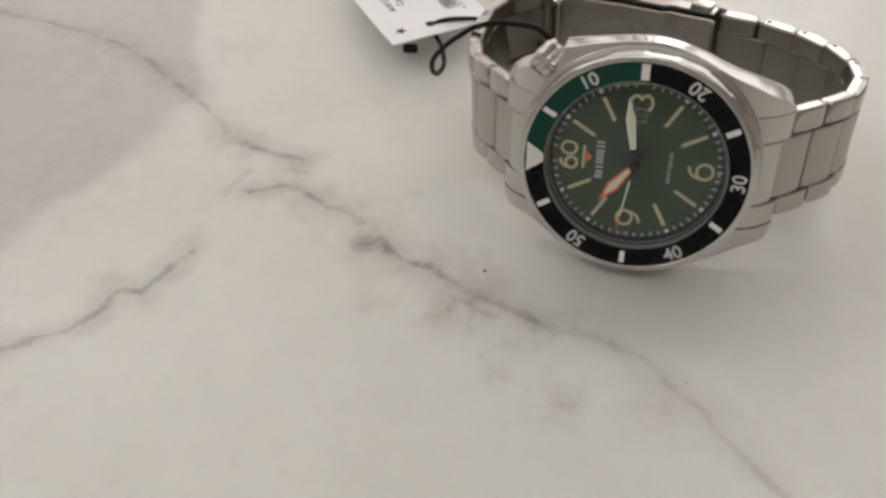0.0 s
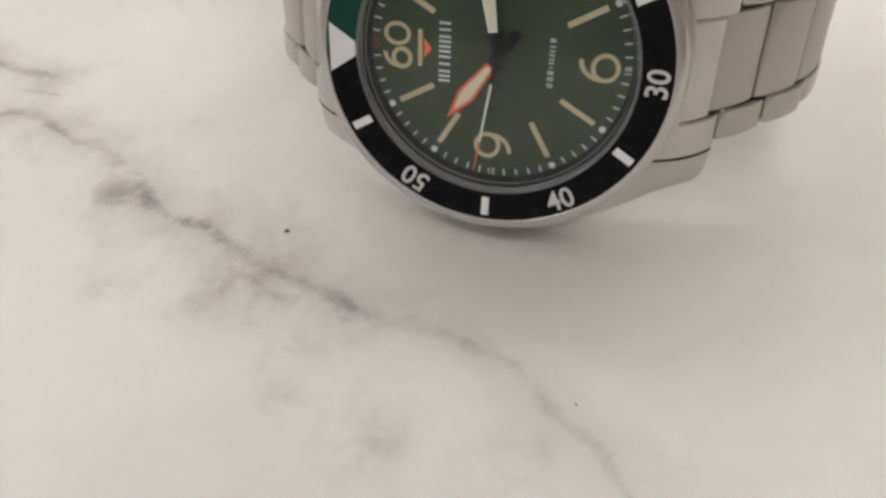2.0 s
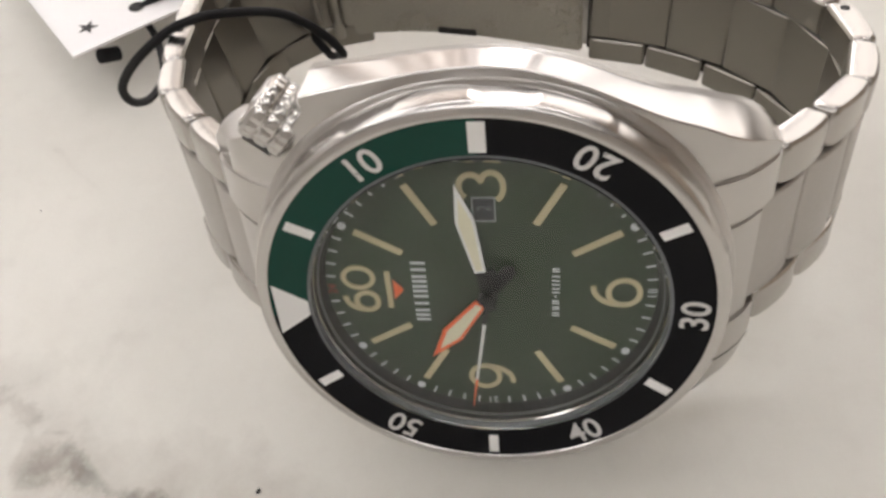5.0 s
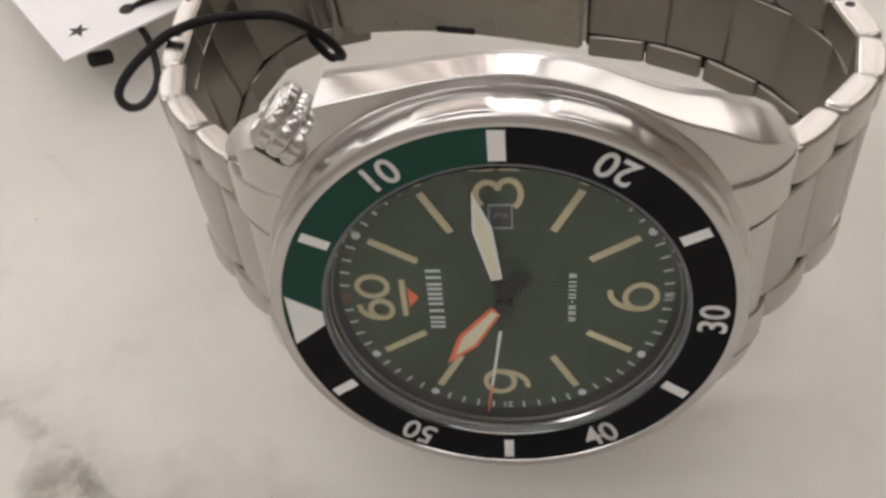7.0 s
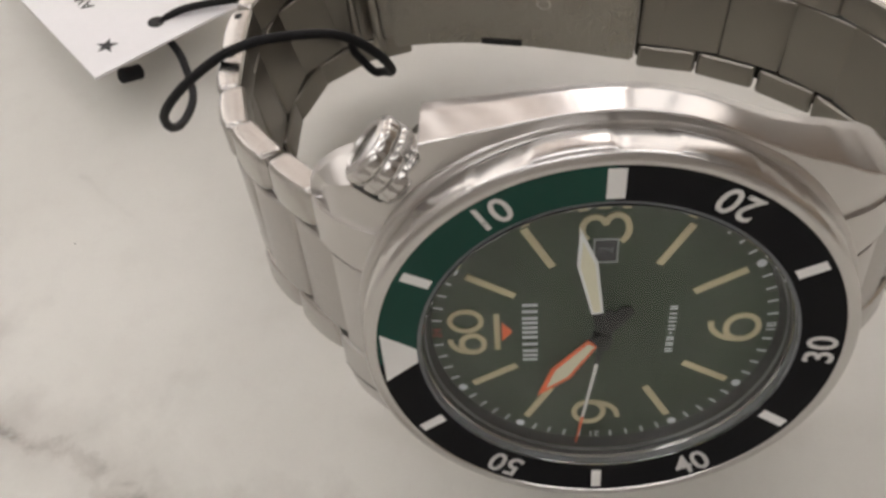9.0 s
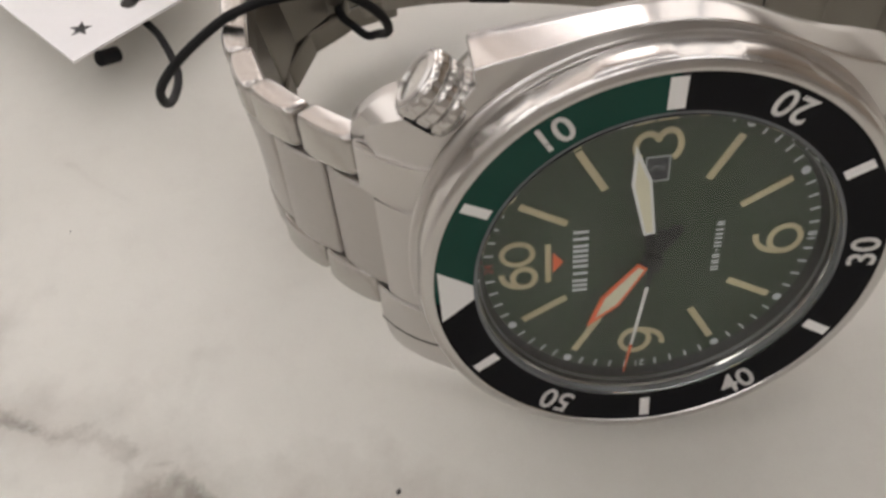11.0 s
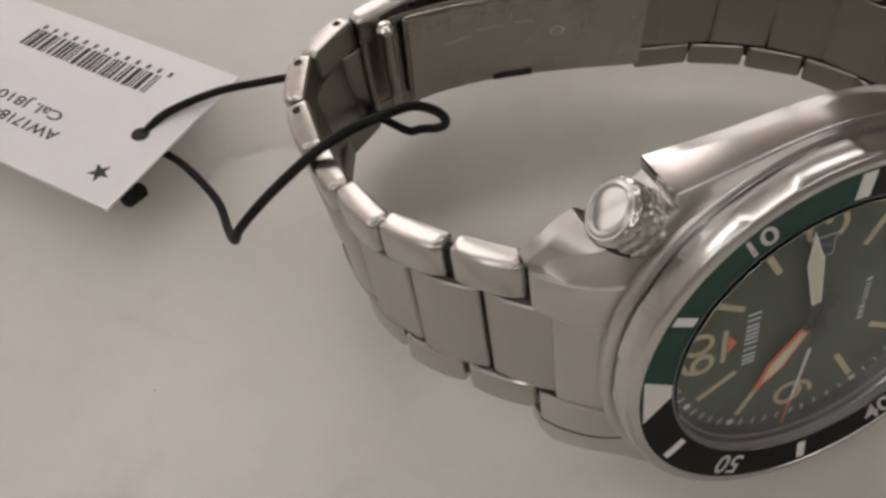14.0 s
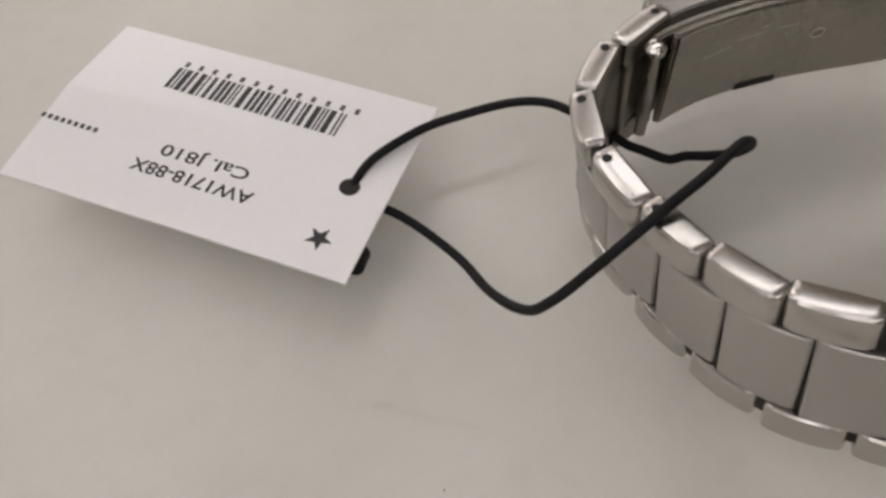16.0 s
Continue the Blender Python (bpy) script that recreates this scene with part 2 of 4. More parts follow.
# cream marble with grey-brown veins; the vein's line is kept as point attributes
m = Nodes("cream_marble")
vein = m.tree.nodes.new("ShaderNodeAttribute")
vein.attribute_name = "vein"
ink = m.tree.nodes.new("ShaderNodeAttribute")
ink.attribute_name = "ink"
cloud = m.tree.nodes.new("ShaderNodeAttribute")
cloud.attribute_name = "cloud"
fine = m.math("ADD", m.remap(m.noise(230, 7, 0.66), 0.25, 0.75, -0.62, 0.62), m.remap(m.noise(1000, 3, 0.6), 0.25, 0.75, -0.2, 0.2))
wide = m.remap(m.noise(60, 3), 0.32, 0.68, 0.5, 2.0)
core = m.remap(m.math("ADD", m.math("MULTIPLY", vein.outputs["Fac"], wide), fine), 0.1, 1.1, 0.95, 0)
halo = m.remap(m.math("ADD", m.math("MULTIPLY", vein.outputs["Fac"], wide), m.remap(m.noise(150, 6, 0.65), 0.25, 0.75, -1.6, 1.6)), 0.0, 4.0, 0.42, 0)
patch = m.remap(m.noise(95, 5), 0.36, 0.6, 0.4, 1.0)
amount = m.math("MULTIPLY", m.math("MULTIPLY", m.math("MAXIMUM", core, halo), ink.outputs["Fac"]), patch)
mist = m.math("MULTIPLY", cloud.outputs["Fac"], m.remap(m.noise(170, 7, 0.7), 0.42, 0.64, 0.08, 1))
ground = m.mix(m.noise(16, 5), (0.640, 0.626, 0.574), (0.730, 0.718, 0.670))
ground = m.mix(m.remap(m.noise(38, 7, 0.62), 0.42, 0.72, 0, 0.45), ground, (0.58, 0.564, 0.514))
ground = m.mix(m.remap(m.noise(230, 6, 0.65), 0.5, 0.75, 0, 0.25), ground, (0.56, 0.53, 0.49))
# shade over the far west of the counter, mixed into the stone's colour
shade_tone = m.tree.nodes.new("ShaderNodeAttribute")
shade_tone.attribute_name = "shade_tone"
ground = m.mix(m.math("MULTIPLY", shade_tone.outputs["Fac"], 0.75), ground, (0.47, 0.45, 0.425))
speckle = m.remap(m.noise(2600, 3), 0.35, 0.65, 0, 0.10)
ground = m.mix(speckle, ground, (0.56, 0.53, 0.49))
hue = m.remap(m.noise(55, 4), 0.4, 0.6, 0, 1)
stone = m.mix(m.math("MULTIPLY", mist, 0.8), ground, m.mix(hue, (0.32, 0.275, 0.235), (0.32, 0.31, 0.26)))
stone = m.mix(amount, stone, m.mix(hue, (0.20, 0.15, 0.12), (0.18, 0.172, 0.145)))
m.set("Base Color", stone)
m.set("Roughness", m.remap(m.noise(120, 4), 0.3, 0.7, 0.30, 0.42))
m.bump(m.noise(1500, 3), 0.03, 0.00003)
MARBLE = m.mat

WALL = paint("warm_cream_wall", (0.62, 0.60, 0.57), 0.8, 0.05, 3)
WALL_BACK = paint("beige_wall", (0.58, 0.555, 0.52), 0.8, 0.08, 3)
CEILING = paint("white_ceiling_paint", (0.66, 0.65, 0.63), 0.9, 0.04, 4)
FLOOR = paint("grey_floor_tile", (0.28, 0.26, 0.24), 0.5, 0.12, 5)
WOOD = paint("dark_cabinet_wood", (0.12, 0.075, 0.045), 0.5, 0.25, 6)
TAN_PALE = paint("pale_tan_panel", (0.60, 0.52, 0.44), 0.5, 0.1, 8)
TAN = paint("tan_wood", (0.42, 0.31, 0.22), 0.5, 0.12, 20)
m = Nodes("hazy_daylight")
m.set("Base Color", (0.8, 0.8, 0.8)).set("Emission Color", (1.0, 0.975, 0.955)).set("Emission Strength", WINDOW_GLOW)
SKY_GLOW = m.mat
m = Nodes("sunlit_cream_facade")
m.set("Base Color", (0.7, 0.66, 0.6)).set("Emission Color", m.mix(m.noise(2, 4), (1.0, 0.965, 0.93), (0.95, 0.925, 0.89))).set("Emission Strength", FACADE_GLOW)
FACADE_GLOW_MAT = m.mat
FRAME = paint("white_lamp_frame", (0.75, 0.75, 0.74), 0.5, 0.03)
m = Nodes("lamp_diffuser")
m.set("Base Color", (0.9, 0.9, 0.9)).set("Emission Color", (1.0, 0.98, 0.95)).set("Emission Strength", PANEL_GLOW)
DIFFUSER = m.mat

# ---- the setting ----
# lines of the veins on the counter, in millimetres: width, strength, points
VEINS = [
    (1.0, 0.75, [(-215, 66), (-190, 60), (-169, 56), (-159, 55), (-145, 52), (-132, 45), (-124.5, 39), (-115, 34), (-100.7, 25.5), (-95.4, 18.4), (-86.4, 16.8), (-80.5, 15.6), (-73.6, 14.7)]),
    (1.1, 0.8, [(-81.4, 3.4), (-77, 6), (-72.3, 6.5), (-67.2, 3.4), (-62.7, 1.4), (-58, 1.3), (-53.3, -1.6)]),
    (0.9, 0.6, [(-53.3, -1.6), (-52.5, -5.9), (-51.2, -9), (-48.1, -9), (-45.9, -7.4), (-48, -3.4), (-51, -2.6), (-52.3, -4.8)]),
    (1.9, 0.75, [(-51.2, -4.8), (-49.5, -6.2), (-47.2, -6.4)]),
    (1.3, 0.95, [(-47.6, -4.5), (-44.6, -6.9), (-40.8, -8.6), (-35.6, -8.6), (-32.2, -9.6)]),
    (1.3, 0.8, [(-35.4, -9.2), (-29.4, -11.9), (-22.9, -14), (-17.7, -15.5), (-12.6, -17.3), (-8.8, -18.2)]),
    (1.1, 0.5, [(-31, -12), (-28, -16), (-29, -19)]),
    (1.0, 0.5, [(-26, -14), (-24, -18), (-20, -18.5)]),
    (0.9, 0.45, [(-8.8, -18.2), (-3.8, -18.2), (2.7, -19.9), (8, -22.3), (12.2, -26.1), (18, -29.9), (24, -37), (36, -46), (60, -58)]),
    (1.0, 0.8, [(-125, -62), (-108, -50), (-98.5, -42.5), (-94.9, -38), (-94.2, -33.4), (-92.6, -29.7), (-88.2, -29.3), (-87.2, -23.7), (-84.9, -16.8)]),
    (1.0, 0.3, [(-86.9, 1.7), (-86.3, 5.3), (-84.5, 9.2)]),
    (0.6, 0.5, [(-79.6, 11.1), (-74.6, 11.3), (-71.2, 10.7)]),
    (0.35, 0.14, [(-68, 43), (-63, 38), (-58, 34)]),
]
# soft grey patches: place, radius, strength
CLOUDS = [(-26, -15, 7, 0.9), (-31.5, -21, 4, 0.5), (-23, -20, 4, 0.8), (-17, -25, 4, 0.6), (-45, -23, 3, 0.4), (-15.6, -31, 3, 0.5), (-4, -35, 5, 0.6), (-73, 4, 5, 0.5), (-48.5, -6.5, 3.6, 1.0), (-45, -7, 3, 1.0), (-139, 50, 8, 0.6), (-124, 42, 7, 0.7), (-136, 29, 4, 0.6), (-74, 12, 5, 0.45), (-92, -34, 6, 0.35), (-150, 50, 26, 0.4), (-128, -2, 20, 0.4), (10, -34, 5, 0.4)]


def counter_top():
    fx = np.arange(-215, 95.1, 0.6)
    fy = np.arange(-105, 165.1, 0.6)
    xs = np.r_[-900, -600, -400, -300, -250, fx, 130, 180, 260, 400, 600, 900]
    ys = np.r_[-260, -200, -150, -120, fy, 200, 260, 340, 420]
    px, py = np.meshgrid(xs, ys)
    gx, gy = px.copy(), py.copy()
    # the stone's lines wander a little
    for k in range(22):
        wave = 5.0 * 1.17**k
        a, phase = random.random() * 6.28, random.random() * 6.28
        push = 0.062 * wave**0.45 * np.sin((px * math.cos(a) + py * math.sin(a)) * 6.283 / wave + phase)
        b = random.random() * 6.28
        gx += push * math.cos(b)
        gy += push * math.sin(b)
    best = np.full(gx.shape, 20.0)
    strength = np.zeros(gx.shape)
    for width, power, pts in VEINS:
        for (ax, ay), (bx, by) in zip(pts, pts[1:]):
            dx, dy = bx - ax, by - ay
            t = np.clip(((gx - ax) * dx + (gy - ay) * dy) / (dx * dx + dy * dy), 0, 1)
            far = np.hypot(gx - ax - t * dx, gy - ay - t * dy) / (1.9 * width)
            near = far < best
            best[near] = far[near]
            strength[near] = power
    haze = np.zeros(gx.shape)
    for x, y, r, power in CLOUDS:
        haze = np.maximum(haze, power * np.exp(-((gx - x) ** 2 + (gy - y) ** 2) / r**2))
    # a shaded zone beyond a wandering edge in the far west, painted grey
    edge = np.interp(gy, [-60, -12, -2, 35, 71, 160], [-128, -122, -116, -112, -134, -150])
    shade_tone = 1 / (1 + np.exp(np.clip((gx - edge) / 1.4, -30, 30)))
    ny, nx = gx.shape
    top = np.stack([px.ravel(), py.ravel(), 0 * px.ravel()], 1) * MM
    i = np.arange(ny * nx).reshape(ny, nx)
    faces = np.stack([i[:-1, :-1], i[:-1, 1:], i[1:, 1:], i[1:, :-1]], -1).reshape(-1, 4).tolist()
    rim = np.r_[i[0], i[1:, -1], i[-1, -2::-1], i[-2:0:-1, 0]]
    low = top[rim] - (0, 0, 0.03)
    start = len(top)
    n = len(rim)
    faces += [[int(rim[k]), start + k, start + (k + 1) % n, int(rim[(k + 1) % n])] for k in range(n)]
    faces.append([start + k for k in range(n)][::-1])
    me = bpy.data.meshes.new("countertop")
    me.from_pydata(np.r_[top, low].tolist(), [], faces)
    for name, field in (("vein", best), ("ink", strength), ("cloud", haze), ("shade_tone", shade_tone)):
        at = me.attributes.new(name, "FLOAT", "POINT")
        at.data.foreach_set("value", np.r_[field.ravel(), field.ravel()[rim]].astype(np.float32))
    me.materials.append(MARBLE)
    return tagged(new("countertop", me), "cream marble shop counter with grey-brown veins", "counter", kind="structure")


counter_top()


def slab(name, x0, x1, y0, y1, z0, z1, mat, label, category):
    bm = block(x0 * 1000, x1 * 1000, y0 * 1000, y1 * 1000, z0 * 1000, z1 * 1000)
    return tagged(obj(name, bm, mat, smooth=False), label, category, kind="structure")


slab("counter_base", -0.86, 0.86, -0.22, 0.4, -0.92, -0.0305, WOOD, "dark wooden cabinet body below the counter", "cabinet")
slab("floor", -2.6, 2.6, -2.6, 2.6, -1.0, -0.92, FLOOR, "grey tiled shop floor", "floor")
slab("ceiling", -2.6, 2.6, -2.6, 1.9, 2.0, 2.1, CEILING, "plain white ceiling", "ceiling")
# far wall with one tall window
slab("wall_north", -2.6, 2.6, 1.9, 2.0, -1.0, 0.1, WALL, "plain cream wall below the window", "wall")
slab("wall_north_corner", -2.6, -2.4, 1.9, 2.0, 0.1, 2.0, WALL, "plain cream wall beside the windows", "wall")
slab("wall_north_end", 1.5, 2.6, 1.9, 2.0, 0.1, 1.72, TAN_PALE, "tan wooden wall panel beside the windows", "wall")
slab("wall_north_header", -2.4, 2.6, 1.9, 2.0, 1.72, 2.0, TAN, "tan wooden header above the windows", "wall")
slab("backdrop", -0.3, 0.55, 2.2, 2.22, -0.2, 2.6, SKY_GLOW, "bright hazy daylight outside the window", "sky")
slab("backdrop_west", -3.2, -0.32, 2.2, 2.22, -0.2, 2.6, FACADE_GLOW_MAT, "pale cream facade in daylight outside the window", "facade")
slab("backdrop_east", 0.57, 3.2, 2.2, 2.22, -0.2, 2.6, FACADE_GLOW_MAT, "pale cream facade in daylight outside the window", "facade")
window_1 = tagged(new("window_1"), "tall window with tan wooden mullions", "window", kind="structure")
window_1.matrix_basis = pose(0, 1.95, 0.1)
part("window_sill", block(-1000, 450, -90, 40, -30, 0), FRAME, window_1, smooth=False)
for x in (-965, -760, -620, -440, -320, -215, -110, 415):
    part("mullion", block(x - 30, x + 30, -30, 30, 0, 1620), TAN, window_1, "tan wooden mullion", smooth=False)
for number, x0, x1 in ((2, -2400, -1000), (3, 450, 1500)):
    side = tagged(new("window_%d" % number), "wide window with white frame", "window", kind="structure")
    side.matrix_basis = pose(0, 1.95, 0.1)
    part("window_sill", block(x0, x1, -90, 40, -30, 0), FRAME, side, smooth=False)
    for x in (x0 + 15, (x0 + x1) / 2, x1 - 15):
        part("window_frame", block(x - 15, x + 15, -30, 30, 0, 1620), FRAME, side, smooth=False)
slab("wall_south", -2.6, 2.6, -2.7, -2.6, -1.0, 2.1, WALL_BACK, "plain beige wall", "wall")
slab("wall_west", -2.7, -2.6, -2.6, 2.0, -1.0, 2.1, WALL, "plain cream wall", "wall")
slab("wall_east", 2.6, 2.7, -2.6, 2.0, -1.0, 2.1, TAN_PALE, "tan wooden wall panelling", "wall")


def ceiling_light(x, y, turn=0):
    lamp = tagged(new("ceiling_light"), "white rectangular ceiling light panel, switched on", "light", "ceiling lights")
    lamp.matrix_basis = pose(x, y, 2.0, 0, 0, turn)
    part("frame", join(block(-620, 620, -170, -150, -40, 0), block(-620, 620, 150, 170, -40, 0), block(-620, -600, -150, 150, -40, 0), block(600, 620, -150, 150, -40, 0)), FRAME, lamp, smooth=False)
    part("diffuser", block(-600, 600, -150, 150, -30, -2), DIFFUSER, lamp, "glowing white diffuser", smooth=False)
    return lamp


first = ceiling_light(-1.8, 1.2)
for x, y in ((-0.45, 1.2), (0.9, 1.2), (-0.45, -1.9), (-1.8, -1.0), (-0.45, -1.0), (0.9, -1.0), (-1.8, -0.1), (-1.8, 0.9)):
    copy_thing(first, pose(x, y, 2.0))

# ---- the wristwatch ----
# its own axes, in millimetres: x to three o'clock (up), y to twelve, z out of the dial
UP = Vector((0.96991, -0.01281, 0.24314))
WATCH = Matrix(((-0.01321, -0.99991, 0.0, 0), (0.24312, -0.00321, -0.96999, 0), (0.96991, -0.01281, 0.24314, 0.02365), (0, 0, 0, 1)))
watch = tagged(new("wristwatch"), "steel wristwatch with olive dial, standing on its side", "watch")
watch.matrix_basis = WATCH


def smooth_side(points, step=0.8):
    """An even curve x(y), level at the middle, through a few points of the case's side."""
    ys = np.array([p[1] for p in points])
    k = np.polyfit(ys**2, [p[0] for p in points], 4)
    n = int(ys[-1] / step)
    return [(float(np.polyval(k, (ys[-1] * i / n) ** 2)), float(ys[-1] * i / n)) for i in range(n + 1)]


def outline():
    """The case seen from the front: a barrel with four lugs, and a notch for the crown."""
    right = smooth_side([(21.9, 0), (21.82, 2), (21.6, 4), (21.25, 6), (20.85, 8), (20.3, 10.5), (19.8, 12.6), (19.3, 14.4)])
    notch = [(18.95, 14.5), (17.95, 14.35), (16.3, 15.75), (14.7, 17.1), (13.05, 18.5), (14.2, 19.4), (15.4, 20.45), (15.0, 21.7), (14.4, 22.8), (13.6, 23.8), (12.4, 24.6), (10.95, 25.0)]
    inner = [(10.42, 24.95), (10.42, 22.0), (10.42, 19.3), (8.2, 19.4), (6.0, 20.1), (3, 20.8), (0, 21.0)]
    groove = [(11.12, 24.95), (11.12, 22.0), (11.12, 19.0)] + inner[3:]
    tip = [(14.4, 20.35), (13.88, 21.5), (13.3, 22.6), (12.65, 23.6), (11.85, 24.45), (10.95, 25.0)]
    slim = smooth_side([(21.9, 0), (21.8, 2), (21.5, 3.8), (21.0, 5.4), (20.4, 7.4), (19.25, 9.6), (17.98, 12.1), (16.92, 14.5), (15.86, 17.0), (14.9, 19.2)]) + tip
    wide = smooth_side([(22.3, 0), (22.2, 2.5), (21.9, 4.6), (21.2, 7), (20.1, 9.8), (18.9, 12.3), (17.6, 14.8), (16.3, 17.3), (15.4, 19.8), (15.25, 21.6)]) + [(15.3, 23.2), (14.95, 24.3), (14.1, 24.75), (12.6, 24.97), (11.4, 25.0)]
    low = smooth_side([(22.3, 0), (22.2, 2.5), (21.9, 4.6), (21.2, 7), (20.1, 9.8), (18.75, 12.1), (17.35, 14.2), (16.1, 16.1), (15.1, 18.0)]) + [(14.8, 19.5), (14.95, 21.0), (15.2, 22.4), (15.3, 23.5), (14.95, 24.3), (14.1, 24.75), (12.6, 24.97), (11.4, 25.0)]
    q1 = right + notch + inner
    q2 = [(-x, y) for x, y in low + groove][::-1][1:]
    q3 = [(-x, -y) for x, y in wide + groove][1:]
    q4 = [(x, -y) for x, y in slim + inner][::-1][1:-1]
    return q1 + q2 + q3 + q4


def case_mesh():
    pts = outline()
    bm = bmesh.new()
    rings = []

    def ring(place_of):
        rings.append([bm.verts.new(place_of(x, y)) for x, y in pts])

    def onto(x, y, r):
        d = math.hypot(x, y)
        return x * r / d, y * r / d

    def inset(x, y, by):
        d = math.hypot(x, y)
        return x - by * x / d, y - by * y / d

    def slope(x, y):
        """How far the front edge stands back; the lug beside the crown has a broad chamfer."""
        return float(np.interp(y, [18.6, 20.4, 24.4], [0.25, 0.6, 1.3])) if x > 10.9 and y > 18.4 else 0.25

    def front(x, y):
        """The front of the case falls towards the lug tips, level with the end links."""
        z = float(np.interp(abs(y), [0, 8, 12, 15, 17, 18.5, 20, 21, 22, 23, 24, 25.2], [-3.0, -3.12, -3.35, -3.72, -4.12, -4.55, -5.1, -5.65, -6.4, -7.3, -8.4, -9.9]))
        if abs(x) < (9.6 if x > 0 else 11.1) and abs(y) > 17:
            return z - (0.5 if x > 0 else 0.6)
        rise = min(1.0, max(0.0, (abs(y) - 17) / 5))
        return z + rise * (abs(x) - 10.4) * (0.28 if x > 0 else -0.25) - 0.12 * rise

    def back(x, y):
        z = -6.9 - min(5.5, 0.0115 * y * y)
        return max(z, min(-9.9, front(x, y) - 1.9)) if x > 10.9 and y > 18.4 else z

    def brim(x, y):
        return min(20.7, math.hypot(x, y) - slope(x, y) - 0.05)

    ring(lambda x, y: (*onto(x, y, 15.6), -4.0))
    ring(lambda x, y: (*onto(x, y, 15.6), -2.9))
    ring(lambda x, y: (*onto(x, y, 20.45), -2.9))
    def brim_place(x, y):
        p = onto(x, y, brim(x, y))
        return (*p, min(-2.98, front(*p)))

    def between(x, y, share):
        p, q = onto(x, y, brim(x, y)), inset(x, y, slope(x, y))
        x, y = (a + share * (b - a) for a, b in zip(p, q))
        return x, y, min(-2.98, front(x, y))

    def tuck(y):
        return 0.25 * max(0.0, 1 - (y / 19) ** 2)

    ring(brim_place)
    for share in (0.2, 0.4, 0.6, 0.8):
        ring(lambda x, y: between(x, y, share))
    ring(lambda x, y: (*inset(x, y, slope(x, y)), front(x, y)))
    ring(lambda x, y: (*inset(x, y, slope(x, y) - 0.1), front(x, y) - 0.14))
    ring(lambda x, y: (*inset(x, y, slope(x, y) - 0.13), front(x, y) - 0.3))
    ring(lambda x, y: (*inset(x, y, 0.02), back(x, y) + 1.25))
    ring(lambda x, y: (*inset(x, y, 0.0), back(x, y) + 1.0))
    ring(lambda x, y: (*inset(x, y, 0.15 * tuck(y)), back(x, y) + 0.75))
    ring(lambda x, y: (*inset(x, y, tuck(y)), back(x, y) - 0.4))
    ring(lambda x, y: (*inset(x, y, tuck(y) + 0.4), back(x, y) - 0.8))
    ring(lambda x, y: (*onto(x, y, 17.6), -10.6))
    ring(lambda x, y: (*onto(x, y, 15.0), -11.6))
    n = len(pts)
    for a, b in zip(rings, rings[1:]):
        for k in range(n):
            j = (k + 1) % n
            bm.faces.new((a[k], a[j], b[j], b[k]))
    bm.faces.new(rings[-1])
    bm.faces.new(rings[0][::-1])
    return bm


case = part("case", case_mesh(), STEEL_CASE, watch, "brushed steel case with polished flanks", angle=29)
case.data.materials.append(STEEL_FLANK)
for face in case.data.polygons:
    x, y = face.center.x / MM, face.center.y / MM
    if abs(face.normal.z) < 0.45 and math.hypot(x, y) > 19.5 and abs(x) > 10.7 and not (x > 0 and y > 15.2):
        face.material_index = 1
part("case_ring", lathe([(18.0, -2.95), (20.72, -2.95), (20.95, -3.02), (21.14, -3.2), (21.24, -3.5), (21.24, -3.9), (21.1, -4.25), (20.8, -4.4), (18.0, -4.5)], 200), STEEL_CASE, watch, "round steel ring under the bezel")
part("case_back", lathe([(0, -11.6), (14.5, -11.6), (14.5, -12.3), (14.0, -12.7), (0, -12.7)]), STEEL_SHINE, watch)

# bezel with grip notches; its insert falls slightly towards the glass
R_IN, CONE_IN, CONE_OUT = 15.85, -0.24, 0.12
LEAN = Matrix.Rotation(math.atan((CONE_OUT - CONE_IN) / 3.35), 4, "X")


def on_insert(turn, r, up=0.0):
    """A pose on the insert, with y pointing outwards."""
    z = CONE_IN + (CONE_OUT - CONE_IN) * (r - R_IN) / 3.35
    return Matrix.Rotation(radians(-turn), 4, "Z") @ Matrix.Translation((0, r * MM, (z + up) * MM)) @ LEAN


def bezel_mesh():
    steps = 360
    profile = [(19.2, -2.9), (19.2, 0.06), (19.28, 0.17), (19.45, 0.2), (19.95, 0.12), (20.2, 0.02), (20.36, -0.14), (20.46, -0.4), (20.6, -1.0), (20.68, -1.7), (20.68, -2.4), (20.45, -2.8), (19.6, -2.9)]
    bm = lathe(profile, steps)
    for v in bm.verts:
        r = math.hypot(v.co.x, v.co.y)
        a = (math.degrees(math.atan2(v.co.x, v.co.y)) - 6) % 30
        off = min(a, 30 - a)
        if r > 20.4 and v.co.z < -0.2 and off < 7:
            # a flat grip hollow with steep ends
            dip = 0.13 * min(1.0, (7 - off) / 1.2) * min(1.0, (-0.2 - v.co.z) / 0.5)
            v.co.x *= (r - dip) / r
            v.co.y *= (r - dip) / r
    return bm


